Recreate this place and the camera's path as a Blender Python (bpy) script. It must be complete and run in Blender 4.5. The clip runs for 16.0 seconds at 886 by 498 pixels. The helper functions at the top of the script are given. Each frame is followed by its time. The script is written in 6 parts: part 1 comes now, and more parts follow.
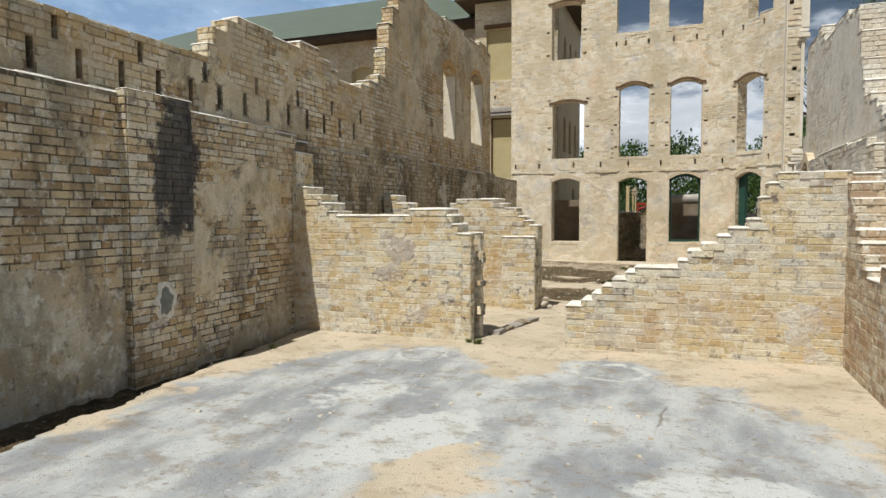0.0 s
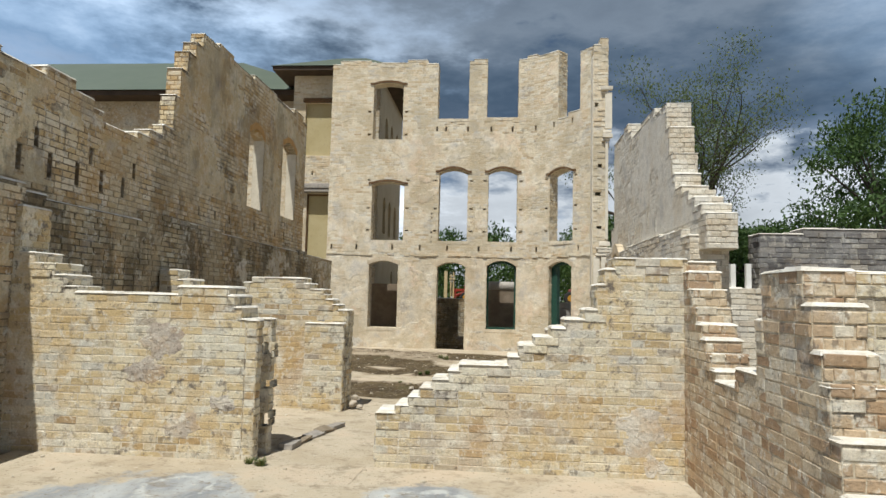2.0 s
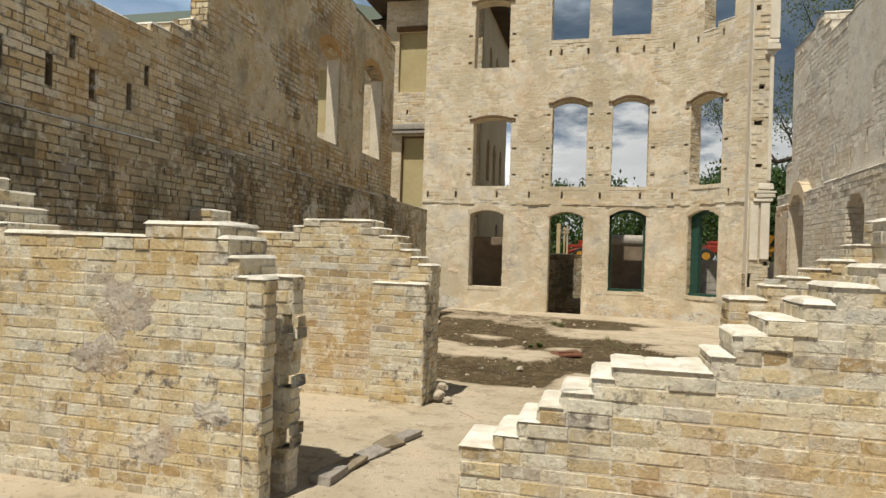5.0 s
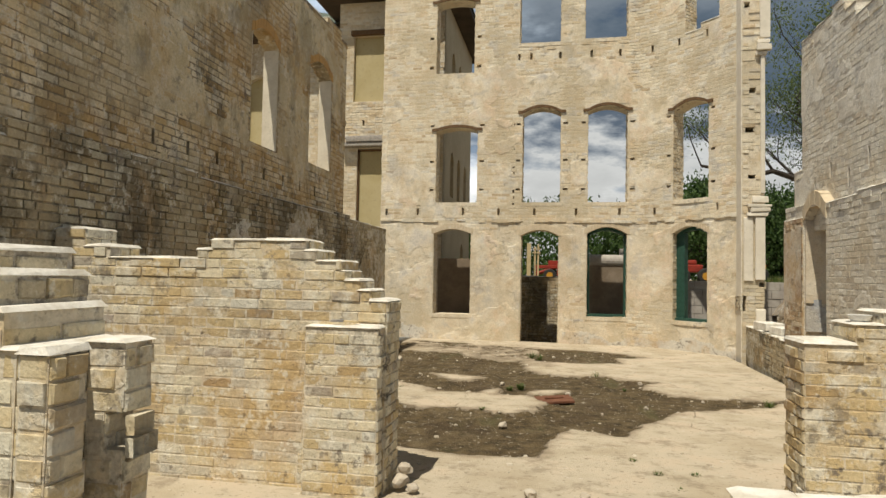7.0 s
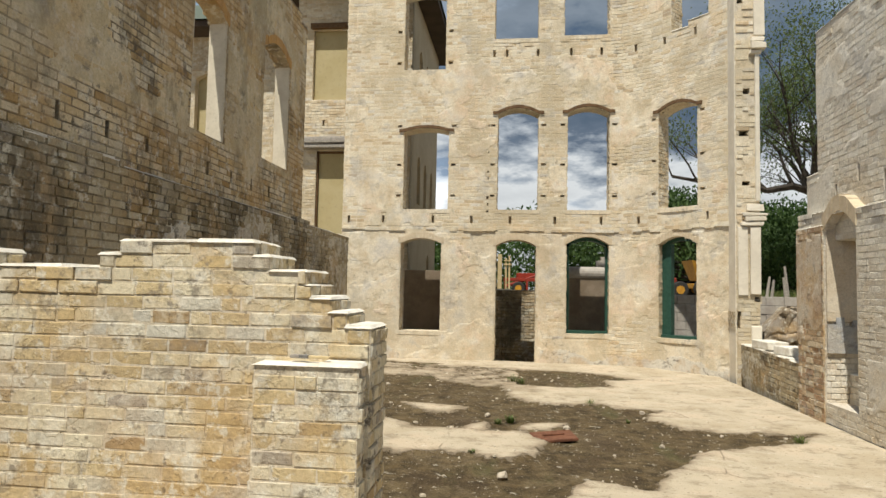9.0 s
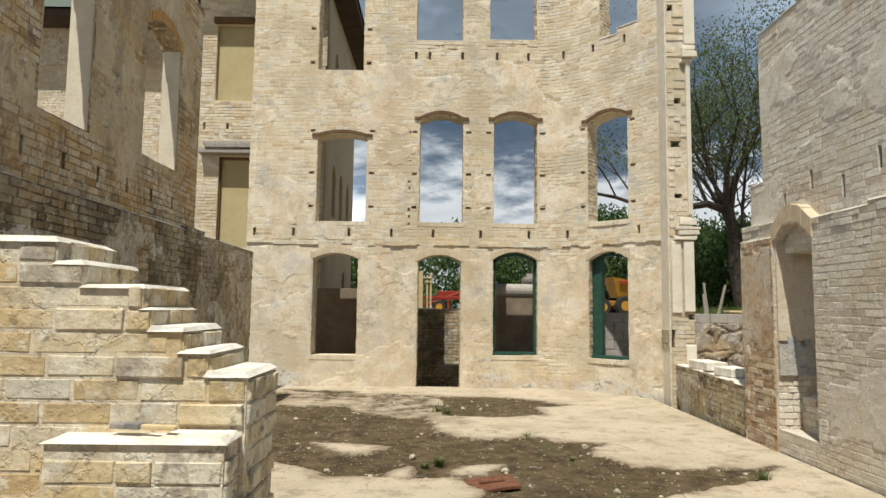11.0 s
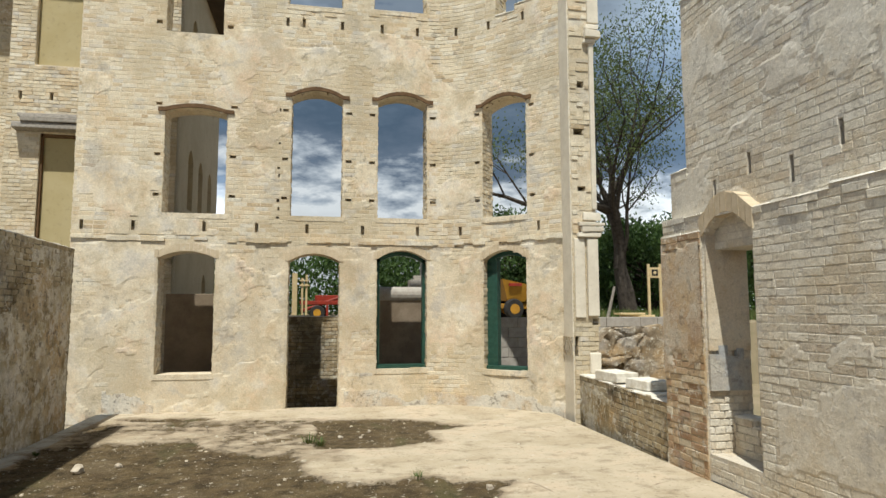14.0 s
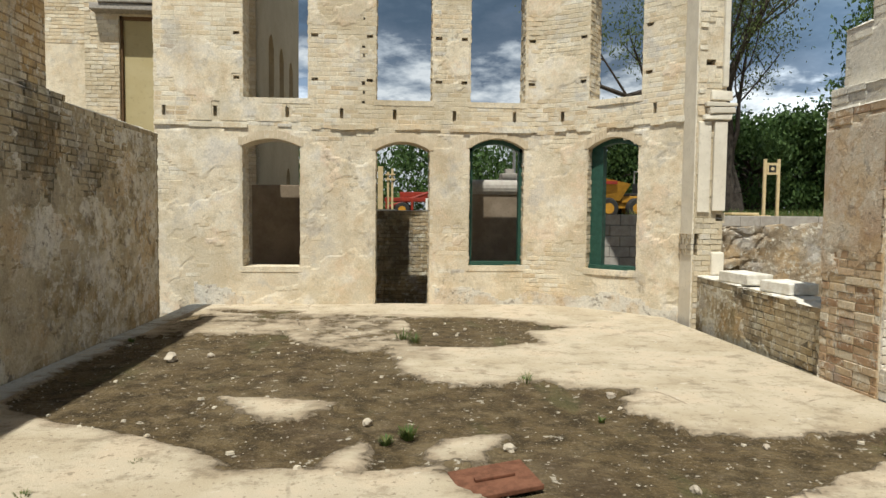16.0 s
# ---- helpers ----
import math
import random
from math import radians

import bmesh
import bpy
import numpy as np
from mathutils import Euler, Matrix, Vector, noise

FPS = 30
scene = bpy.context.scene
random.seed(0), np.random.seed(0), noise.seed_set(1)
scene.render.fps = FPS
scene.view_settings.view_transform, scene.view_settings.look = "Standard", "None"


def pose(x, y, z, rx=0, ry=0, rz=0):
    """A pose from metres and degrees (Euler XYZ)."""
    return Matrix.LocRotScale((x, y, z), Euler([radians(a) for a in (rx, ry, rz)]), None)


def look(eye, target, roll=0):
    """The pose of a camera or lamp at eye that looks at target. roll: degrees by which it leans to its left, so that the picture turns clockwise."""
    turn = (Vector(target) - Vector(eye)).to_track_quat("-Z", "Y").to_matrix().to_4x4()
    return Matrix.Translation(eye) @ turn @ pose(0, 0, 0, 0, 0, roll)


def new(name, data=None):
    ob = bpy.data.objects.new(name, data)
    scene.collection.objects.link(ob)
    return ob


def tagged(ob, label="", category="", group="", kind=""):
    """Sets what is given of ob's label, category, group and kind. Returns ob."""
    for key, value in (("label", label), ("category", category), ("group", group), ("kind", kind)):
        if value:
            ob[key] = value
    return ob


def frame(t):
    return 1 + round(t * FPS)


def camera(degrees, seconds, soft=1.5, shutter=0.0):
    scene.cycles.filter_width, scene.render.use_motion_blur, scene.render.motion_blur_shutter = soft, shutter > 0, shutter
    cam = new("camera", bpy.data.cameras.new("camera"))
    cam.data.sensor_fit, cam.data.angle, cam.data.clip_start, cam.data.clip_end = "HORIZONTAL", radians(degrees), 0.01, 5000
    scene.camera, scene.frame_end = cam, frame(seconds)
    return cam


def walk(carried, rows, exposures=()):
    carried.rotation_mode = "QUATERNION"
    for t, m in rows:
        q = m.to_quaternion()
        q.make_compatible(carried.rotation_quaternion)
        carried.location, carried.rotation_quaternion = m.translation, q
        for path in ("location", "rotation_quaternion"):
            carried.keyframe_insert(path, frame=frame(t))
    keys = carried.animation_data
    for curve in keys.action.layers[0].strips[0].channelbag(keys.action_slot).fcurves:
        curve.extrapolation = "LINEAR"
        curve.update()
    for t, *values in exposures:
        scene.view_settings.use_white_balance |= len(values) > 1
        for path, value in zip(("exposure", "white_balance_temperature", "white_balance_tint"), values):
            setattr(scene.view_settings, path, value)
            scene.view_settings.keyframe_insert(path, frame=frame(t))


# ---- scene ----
cam = camera(69.3, 16.0)
PATH = [
    (0, (2.036, -7.518, 1.595), (1.332, -5.649, 1.482), -0.2),
    (0.5, (2.019, -7.119, 1.581), (1.644, -5.156, 1.659), -0.1),
    (1, (2.001, -6.874, 1.604), (1.715, -4.899, 1.729), 1.3),
    (1.5, (1.964, -6.519, 1.602), (1.874, -4.526, 1.74), 1.1),
    (2, (1.847, -6.07, 1.592), (1.682, -4.083, 1.744), 1.4),
    (2.5, (1.805, -5.548, 1.538), (1.486, -3.577, 1.656), 1.0),
    (3, (1.729, -5.109, 1.515), (1.318, -3.152, 1.565), 1.9),
    (3.2, (1.692, -4.938, 1.494), (1.202, -2.999, 1.525), 3.0),
    (5.3, (1.352, -3.075, 1.534), (0.863, -1.136, 1.539), 1.4),
    (5.5, (1.262, -2.902, 1.556), (0.763, -0.965, 1.56), 0.6),
    (6, (1.099, -2.45, 1.577), (0.67, -0.497, 1.607), 0.2),
    (6.5, (1.027, -1.925, 1.548), (0.534, 0.011, 1.636), 0.3),
    (7, (1.036, -1.64, 1.584), (0.664, 0.324, 1.664), 1.1),
    (7.5, (0.914, -1.188, 1.576), (0.518, 0.769, 1.695), 1.2),
    (8, (0.822, -0.927, 1.613), (0.346, 1.014, 1.701), 1.7),
    (8.5, (0.679, -0.689, 1.602), (0.388, 1.289, 1.644), 1.4),
    (9, (0.537, -0.395, 1.599), (0.299, 1.587, 1.72), 1.2),
    (9.5, (0.435, -0.192, 1.624), (0.332, 1.798, 1.792), 0.6),
    (9.7, (0.365, -0.04, 1.613), (0.348, 1.953, 1.769), -0.6),
    (11.8, (0.478, 1.143, 1.622), (0.485, 3.133, 1.817), 1.2),
    (12, (0.516, 1.256, 1.664), (0.49, 3.247, 1.853), 1.5),
    (12.5, (0.452, 1.494, 1.674), (0.573, 3.479, 1.886), 1.0),
    (13, (0.466, 1.695, 1.658), (0.537, 3.684, 1.851), 2.6),
    (13.5, (0.535, 2.01, 1.66), (0.652, 3.994, 1.877), 0.5),
    (14, (0.533, 2.366, 1.677), (0.912, 4.32, 1.871), -0.1),
    (14.5, (0.612, 2.573, 1.749), (0.887, 4.547, 1.919), -1.1),
    (15, (0.585, 2.766, 1.761), (0.791, 4.75, 1.915), -1.7),
    (15.5, (0.382, 2.931, 1.585), (0.63, 4.915, 1.651), -1.3),
    (16, (0.369, 3.28, 1.509), (0.511, 5.272, 1.402), 0.6),
]

EXPOSURES = [(0.0, -0.08, 6150, 8), (0.7, -0.28, 6050, 7), (2.0, -0.12, 6050, 7), (3.0, -0.17, 6300, 8), (5.5, -0.19, 6750, 7), (7.5, -0.19, 6800, 7), (9.0, 0.01, 6500, 7), (12.0, -0.02, 6350, 6), (14.5, 0.0, 6250, 5), (16.0, 0.03, 6250, 5)]
walk(cam, [(t, look(eye, target, roll)) for t, eye, target, roll in PATH], EXPOSURES)

# ---- light ----
SUN_TO = Vector((-0.175, -0.56, 1.20)).normalized()   # towards the sun
sun = new("sun", bpy.data.lights.new("sun", "SUN"))
sun.data.energy, sun.data.angle, sun.data.color = 5.6, radians(0.6), (1.0, 0.94, 0.84)
sun.matrix_world = look((0, 0, 30), Vector((0, 0, 30)) - SUN_TO)


class Net:
    """A small helper for building node trees."""

    def __init__(self, tree):
        self.tree = tree
        tree.nodes.clear()

    def add(self, kind, ins=None, ramp=None):
        n = self.tree.nodes.new(kind)
        if ramp:
            els = n.color_ramp.elements
            while len(els) > 1:
                els.remove(els[-1])
            els[0].position, els[0].color = ramp[0][0], (*ramp[0][1], 1)
            for pos, col in ramp[1:]:
                els.new(pos).color = (*col, 1)
        for slot, v in (ins or {}).items():
            self.put(n.inputs[slot], v)
        return n

    def put(self, socket, v):
        if isinstance(v, bpy.types.NodeSocket):
            self.tree.links.new(v, socket)
        else:
            socket.default_value = v

    def noise(self, vec, scale, detail=4.0, rough=0.55):
        return self.add("ShaderNodeTexNoise", ins={"Vector": vec, "Scale": scale, "Detail": detail, "Roughness": rough}).outputs["Fac"]

    def math(self, op, a, b=0.0, c=0.0, clamp=False):
        n = self.add("ShaderNodeMath")
        n.operation, n.use_clamp = op, clamp
        for i, v in enumerate((a, b, c)):
            self.put(n.inputs[i], v)
        return n.outputs[0]

    def span(self, v, lo, hi):
        if lo > hi:
            return self.math("SUBTRACT", 1.0, self.span(v, hi, lo))
        n = self.add("ShaderNodeMapRange", ins={0: v, 1: lo, 2: hi})
        n.interpolation_type = "SMOOTHSTEP"
        return n.outputs[0]

    def mix(self, fac, a, b, kind="MIX"):
        n = self.add("ShaderNodeMix")
        n.data_type, n.blend_type = "RGBA", kind
        self.put(n.inputs[0], fac)
        self.put(n.inputs[6], a if isinstance(a, bpy.types.NodeSocket) else (*a, 1))
        self.put(n.inputs[7], b if isinstance(b, bpy.types.NodeSocket) else (*b, 1))
        return n.outputs[2]


# sky: blue sky behind a bank of storm cloud with a bright gap near the horizon
world = bpy.data.worlds.new("sky")
scene.world = world
world.use_nodes = True
w = Net(world.node_tree)
sky = w.add("ShaderNodeTexSky")
sky.sky_type, sky.sun_disc = "NISHITA", False
sky.sun_elevation, sky.sun_rotation = math.asin(SUN_TO.z), math.atan2(SUN_TO.x, SUN_TO.y)
dirn = w.add("ShaderNodeTexCoord").outputs["Generated"]
sep = w.add("ShaderNodeSeparateXYZ", ins={0: dirn})
stretch = w.add("ShaderNodeMapping", ins={"Vector": dirn, "Scale": (1.0, 1.0, 2.6)}).outputs[0]
big = w.noise(stretch, 2.6, 6.0, 0.55)
fine = w.noise(stretch, 7.0, 6.0, 0.6)
low = w.math("ADD", sep.outputs[2], w.math("MULTIPLY", w.math("SUBTRACT", big, 0.5), -0.24))
low = w.math("ADD", low, w.math("MULTIPLY", w.math("SUBTRACT", fine, 0.5), -0.3))
low = w.math("ADD", low, w.math("MULTIPLY", w.span(sep.outputs[1], 0.35, -0.35), 0.16))
cloud = w.add("ShaderNodeValToRGB", ramp=[(0.0, (7.5, 7.8, 8.2)), (0.172, (13.0, 13.3, 13.7)), (0.194, (7.5, 8.2, 9.2)), (0.22, (2.4, 3.1, 4.2)), (0.28, (1.5, 2.2, 3.2)), (0.33, (2.3, 3.1, 4.2)), (0.40, (4.2, 5.0, 6.1)), (0.47, (3.4, 4.1, 5.1)), (0.55, (3.0, 3.4, 4.1)), (0.66, (1.3, 1.6, 2.1)), (0.8, (1.1, 1.35, 1.8)), (1.0, (1.6, 1.85, 2.3))], ins={0: low}).outputs[0]
side = w.math("ADD", 1.0, w.math("MULTIPLY", w.span(w.math("ADD", sep.outputs[0], w.math("MULTIPLY", w.math("SUBTRACT", fine, 0.5), 1.2)), 0.0, -0.6), 2.4))
side = w.math("ADD", side, w.math("MULTIPLY", w.span(w.math("ADD", sep.outputs[0], w.math("MULTIPLY", w.math("SUBTRACT", big, 0.5), 0.4)), 0.36, 0.56), 1.3))
cloud = w.mix(1.0, cloud, w.add("ShaderNodeCombineColor", ins={0: side, 1: side, 2: side}).outputs[0], "MULTIPLY")
cover = w.span(fine, 0.78, 0.62)
skymix = w.mix(cover, sky.outputs[0], cloud)
w.add("ShaderNodeOutputWorld", ins={0: w.add("ShaderNodeBackground", ins={0: skymix, 1: 0.055}).outputs[0]})

# ---- materials ----


def material(name):
    m = bpy.data.materials.new(name)
    m.use_nodes = True
    return m, Net(m.node_tree)


def finish(n, colour, rough=0.9, bump=None, strength=0.4, dist=0.01, metal=0.0, spec=0.25, normal=None):
    ins = {"Base Color": colour if isinstance(colour, bpy.types.NodeSocket) else (*colour, 1), "Roughness": rough, "Metallic": metal, "Specular IOR Level": spec}
    p = n.add("ShaderNodeBsdfPrincipled", ins=ins)
    if bump is not None:
        n.put(p.inputs["Normal"], n.add("ShaderNodeBump", ins={"Strength": strength, "Distance": dist, "Height": bump}).outputs[0])
    n.add("ShaderNodeOutputMaterial", ins={0: p.outputs[0]})


def masonry(name, pick, ramp, stain=(0.30, 0.20, 0.13), stain_at=0.60, wash=(0.62, 0.57, 0.47), wash_at=0.62, soot=None, grimy=0.75, fine=1.0, warm=(0.50, 0.34, 0.17), relief=0.7, rich=0.5, mould=0.0, stained=0.55):
    """Brick, pick: 'object' or 'island' random, or 'none' for mortar and render. ramp: the brick colours."""
    m, n = material(name)
    pos = n.add("ShaderNodeNewGeometry").outputs["Position"]
    if pick == "object":
        r = n.add("ShaderNodeObjectInfo").outputs["Random"]
    elif pick == "island":
        r = n.add("ShaderNodeNewGeometry").outputs["Random Per Island"]
    else:
        r = n.noise(pos, 2.2, 5.0, 0.65)
    col = n.add("ShaderNodeValToRGB", ramp=ramp, ins={0: r}).outputs[0]
    large = n.noise(pos, 0.9, 5.0, 0.6)
    mid = n.noise(pos, 4.5, 6.0, 0.65)
    grain = n.noise(pos, 46.0, 4.0, 0.7)
    pits = n.noise(pos, 15.0, 3.0, 0.6)
    col = n.mix(n.math("MULTIPLY", n.span(large, stain_at - 0.1, stain_at + 0.12), stained), col, stain)
    blot = n.noise(n.add("ShaderNodeMapping", ins={"Vector": pos, "Location": (7.3, 2.1, 5.5)}).outputs[0], 1.7, 5.0, 0.65)
    col = n.mix(n.math("MULTIPLY", n.span(blot, 0.50, 0.63), rich), col, warm)
    col = n.mix(n.math("MULTIPLY", n.span(blot, 0.44, 0.32), 0.45), col, (0.36, 0.35, 0.345))
    col = n.mix(n.math("MULTIPLY", n.span(mid, wash_at - 0.08, wash_at + 0.08), 0.7), col, wash)
    grime = n.noise(n.add("ShaderNodeMapping", ins={"Vector": pos, "Location": (1.7, 9.2, 3.1)}).outputs[0], 7.5, 8.0, 0.72)
    lime = n.noise(n.add("ShaderNodeMapping", ins={"Vector": pos, "Location": (4.1, 5.9, 8.8)}).outputs[0], 10.0, 8.0, 0.7)
    where = n.span(large, 0.62, 0.38)
    col = n.mix(n.math("MULTIPLY", n.span(lime, 0.53, 0.63), 0.65 * fine), col, (0.70, 0.67, 0.58))
    col = n.mix(n.math("MULTIPLY", n.math("MULTIPLY", n.span(grime, 0.53, 0.62), where), grimy), col, (0.17, 0.145, 0.12))
    col = n.mix(n.math("MULTIPLY", n.span(pits, 0.60, 0.70), 0.6 * fine), col, (0.13, 0.10, 0.075))
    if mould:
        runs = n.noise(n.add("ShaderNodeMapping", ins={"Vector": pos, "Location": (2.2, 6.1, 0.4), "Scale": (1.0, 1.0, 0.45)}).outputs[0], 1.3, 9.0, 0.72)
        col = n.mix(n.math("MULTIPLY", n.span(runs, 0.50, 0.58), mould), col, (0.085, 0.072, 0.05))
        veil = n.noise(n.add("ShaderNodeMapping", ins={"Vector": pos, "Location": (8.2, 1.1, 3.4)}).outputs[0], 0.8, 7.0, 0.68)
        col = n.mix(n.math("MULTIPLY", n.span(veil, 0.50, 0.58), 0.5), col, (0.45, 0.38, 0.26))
    if soot:
        (cy, cz, ry, rz) = soot
        sp = n.add("ShaderNodeSeparateXYZ", ins={0: pos})
        a = n.math("DIVIDE", n.math("SUBTRACT", sp.outputs[1], cy), ry)
        b = n.math("DIVIDE", n.math("SUBTRACT", sp.outputs[2], cz), rz)
        b = n.math("ADD", b, n.math("MULTIPLY", n.span(sp.outputs[0], -1.5, -1.0), 50.0))
        far = n.math("SQRT", n.math("ADD", n.math("MULTIPLY", a, a), n.math("MULTIPLY", b, b)))
        far = n.math("ADD", far, n.math("MULTIPLY", n.math("SUBTRACT", mid, 0.5), 2.6))
        col = n.mix(n.math("MULTIPLY", n.span(far, 1.25, 0.95), 0.85), col, (0.035, 0.035, 0.04))
    shade = n.add("ShaderNodeMapRange", ins={0: grain, 1: 0.3, 2: 0.7, 3: 0.82, 4: 1.12}).outputs[0]
    col = n.mix(1.0, col, n.add("ShaderNodeCombineColor", ins={0: shade, 1: shade, 2: shade}).outputs[0], "MULTIPLY")
    h = n.math("ADD", n.math("MULTIPLY", grain, 0.5), n.math("MULTIPLY", pits, 1.0))
    h = n.math("ADD", h, n.math("MULTIPLY", n.span(mid, 0.50, 0.53), 0.5 if pick == "none" else 0.25))
    finish(n, col, 0.92, h, relief, 0.012)
    return m


CREAM = [(0.0, (0.36, 0.25, 0.13)), (0.06, (0.48, 0.38, 0.22)), (0.2, (0.57, 0.46, 0.27)), (0.4, (0.62, 0.54, 0.38)), (0.6, (0.66, 0.60, 0.45)), (0.78, (0.53, 0.51, 0.44)), (0.9, (0.52, 0.43, 0.27)), (1.0, (0.36, 0.33, 0.29))]
PALEMORTAR = [(0.2, (0.48, 0.41, 0.29)), (0.5, (0.62, 0.55, 0.43)), (0.8, (0.70, 0.65, 0.54))]
PALE = [(0.0, (0.46, 0.35, 0.22)), (0.06, (0.57, 0.46, 0.31)), (0.4, (0.64, 0.55, 0.40)), (0.75, (0.69, 0.62, 0.48)), (0.92, (0.68, 0.63, 0.53)), (1.0, (0.54, 0.49, 0.42))]
GOLD = [(0.0, (0.28, 0.17, 0.08)), (0.12, (0.46, 0.33, 0.17)), (0.45, (0.60, 0.48, 0.30)), (0.8, (0.67, 0.58, 0.42)), (0.95, (0.62, 0.57, 0.47)), (1.0, (0.36, 0.31, 0.25))]
GREY = [(0.0, (0.54, 0.46, 0.36)), (0.2, (0.63, 0.57, 0.47)), (0.7, (0.69, 0.64, 0.54)), (1.0, (0.72, 0.68, 0.60))]
MORTAR = [(0.2, (0.34, 0.27, 0.18)), (0.5, (0.52, 0.44, 0.32)), (0.8, (0.66, 0.60, 0.48))]
RENDER = [(0.2, (0.46, 0.37, 0.25)), (0.42, (0.63, 0.54, 0.40)), (0.6, (0.72, 0.64, 0.50)), (0.8, (0.60, 0.53, 0.43))]
SOOT = (-2.2, 2.1, 0.34, 0.66)


def family(name, ramp, core, **extra):
    return {"object": masonry(name + "_brick", "object", ramp, **extra), "island": masonry(name + "_brickwork", "island", ramp, **extra), "none": masonry(name + "_mortar", "none", core, **extra)}


M_CREAM = family("cream", CREAM, PALEMORTAR, wash=(0.69, 0.64, 0.53), wash_at=0.58, grimy=0.95, warm=(0.53, 0.38, 0.18), rich=0.6, stain=(0.42, 0.28, 0.16), stain_at=0.59)
M_FACADE = family("facade", PALE, RENDER, stain=(0.56, 0.45, 0.31), stain_at=0.62, grimy=0.5, fine=0.45, relief=0.4, warm=(0.60, 0.46, 0.29), mould=0.10)
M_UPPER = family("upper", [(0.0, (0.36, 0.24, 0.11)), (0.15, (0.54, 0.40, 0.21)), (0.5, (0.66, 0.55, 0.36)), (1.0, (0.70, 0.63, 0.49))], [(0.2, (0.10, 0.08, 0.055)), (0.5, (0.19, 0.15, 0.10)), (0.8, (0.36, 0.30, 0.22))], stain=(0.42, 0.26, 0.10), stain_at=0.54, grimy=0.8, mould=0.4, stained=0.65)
DARKJOINT = [(0.2, (0.05, 0.04, 0.028)), (0.5, (0.11, 0.09, 0.06)), (0.8, (0.26, 0.22, 0.16))]
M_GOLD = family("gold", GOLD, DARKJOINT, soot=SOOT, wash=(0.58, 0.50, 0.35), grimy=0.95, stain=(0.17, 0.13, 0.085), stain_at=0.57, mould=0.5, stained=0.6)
M_SIDE = family("side", [(0.0, (0.30, 0.20, 0.12)), (0.3, (0.46, 0.34, 0.22)), (0.7, (0.57, 0.47, 0.33)), (1.0, (0.61, 0.55, 0.44))], MORTAR, stain=(0.32, 0.21, 0.13), warm=(0.44, 0.29, 0.16))
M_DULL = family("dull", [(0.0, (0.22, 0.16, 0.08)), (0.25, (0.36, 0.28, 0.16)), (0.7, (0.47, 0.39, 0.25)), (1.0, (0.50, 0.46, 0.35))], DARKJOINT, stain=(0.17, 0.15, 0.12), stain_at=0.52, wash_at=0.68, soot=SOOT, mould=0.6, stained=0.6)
M_GREY = family("grey", GREY, [(0.2, (0.46, 0.42, 0.35)), (0.6, (0.58, 0.53, 0.46)), (0.9, (0.66, 0.62, 0.55))], stain=(0.46, 0.42, 0.36), grimy=0.35, fine=0.6, warm=(0.56, 0.46, 0.32))
M_DARKGREY = family("dark_grey", [(0.0, (0.13, 0.12, 0.115)), (0.4, (0.21, 0.20, 0.19)), (0.8, (0.28, 0.27, 0.25)), (1.0, (0.42, 0.38, 0.32))], [(0.2, (0.14, 0.13, 0.12)), (0.8, (0.30, 0.28, 0.26))], stain=(0.10, 0.10, 0.11), stain_at=0.52, wash_at=0.66, fine=0.5, warm=(0.30, 0.25, 0.19))
M_UMBER = family("umber", [(0.0, (0.32, 0.20, 0.12)), (0.4, (0.46, 0.33, 0.21)), (0.8, (0.56, 0.45, 0.31)), (1.0, (0.60, 0.54, 0.43))], MORTAR)


def simple(name, a, b, scale=6.0, rough=0.8, metal=0.0, bump=0.3, spec=0.3):
    m, n = material(name)
    pos = n.add("ShaderNodeNewGeometry").outputs["Position"]
    f = n.noise(pos, scale, 6.0, 0.65)
    g = n.noise(pos, scale * 9, 3.0, 0.6)
    col = n.mix(n.span(f, 0.32, 0.68), a, b)
    col = n.mix(n.math("MULTIPLY", n.span(g, 0.55, 0.75), 0.35), col, tuple(c * 0.55 for c in a))
    finish(n, col, rough, n.math("ADD", f, n.math("MULTIPLY", g, 0.4)), bump, 0.01, metal, spec)
    return m


M_ORANGE = simple("orange_brick", (0.50, 0.29, 0.10), (0.40, 0.24, 0.10), 5.0)
M_REVEAL = simple("reveal_plaster", (0.50, 0.44, 0.34), (0.60, 0.54, 0.43), 3.0)
M_JAMBPLASTER = simple("pale_plaster", (0.62, 0.56, 0.46), (0.72, 0.66, 0.55), 3.0)
M_ARCHBRICK = simple("arch_brick", (0.60, 0.50, 0.36), (0.48, 0.39, 0.27), 8.0)
# near-white mortar: sunlit brightness of the wall tops painted in; blocks use it too
M_CAP = simple("cap_mortar", (0.78, 0.75, 0.68), (0.58, 0.53, 0.44), 7.0, 0.95, 0.0, 0.9)
M_TIMBER = simple("old_timber", (0.095, 0.052, 0.024), (0.15, 0.088, 0.042), 14.0)
M_GREYWOOD = simple("weathered_wood", (0.22, 0.20, 0.18), (0.34, 0.31, 0.27), 18.0)
M_GREEN = simple("green_paint", (0.018, 0.055, 0.040), (0.028, 0.080, 0.058), 12.0, 0.5)
M_ROOF = simple("green_metal_roof", (0.085, 0.105, 0.070), (0.10, 0.12, 0.082), 0.6, 0.5, 0.0, 0.05)
M_SOFFIT = simple("brown_soffit", (0.05, 0.035, 0.025), (0.075, 0.052, 0.038), 2.0)
M_BOARD = simple("ochre_board", (0.40, 0.33, 0.17), (0.44, 0.37, 0.21), 1.5, 0.7, 0.0, 0.05)
M_PLASTER = simple("tan_plaster", (0.42, 0.34, 0.22), (0.48, 0.40, 0.27), 1.2)
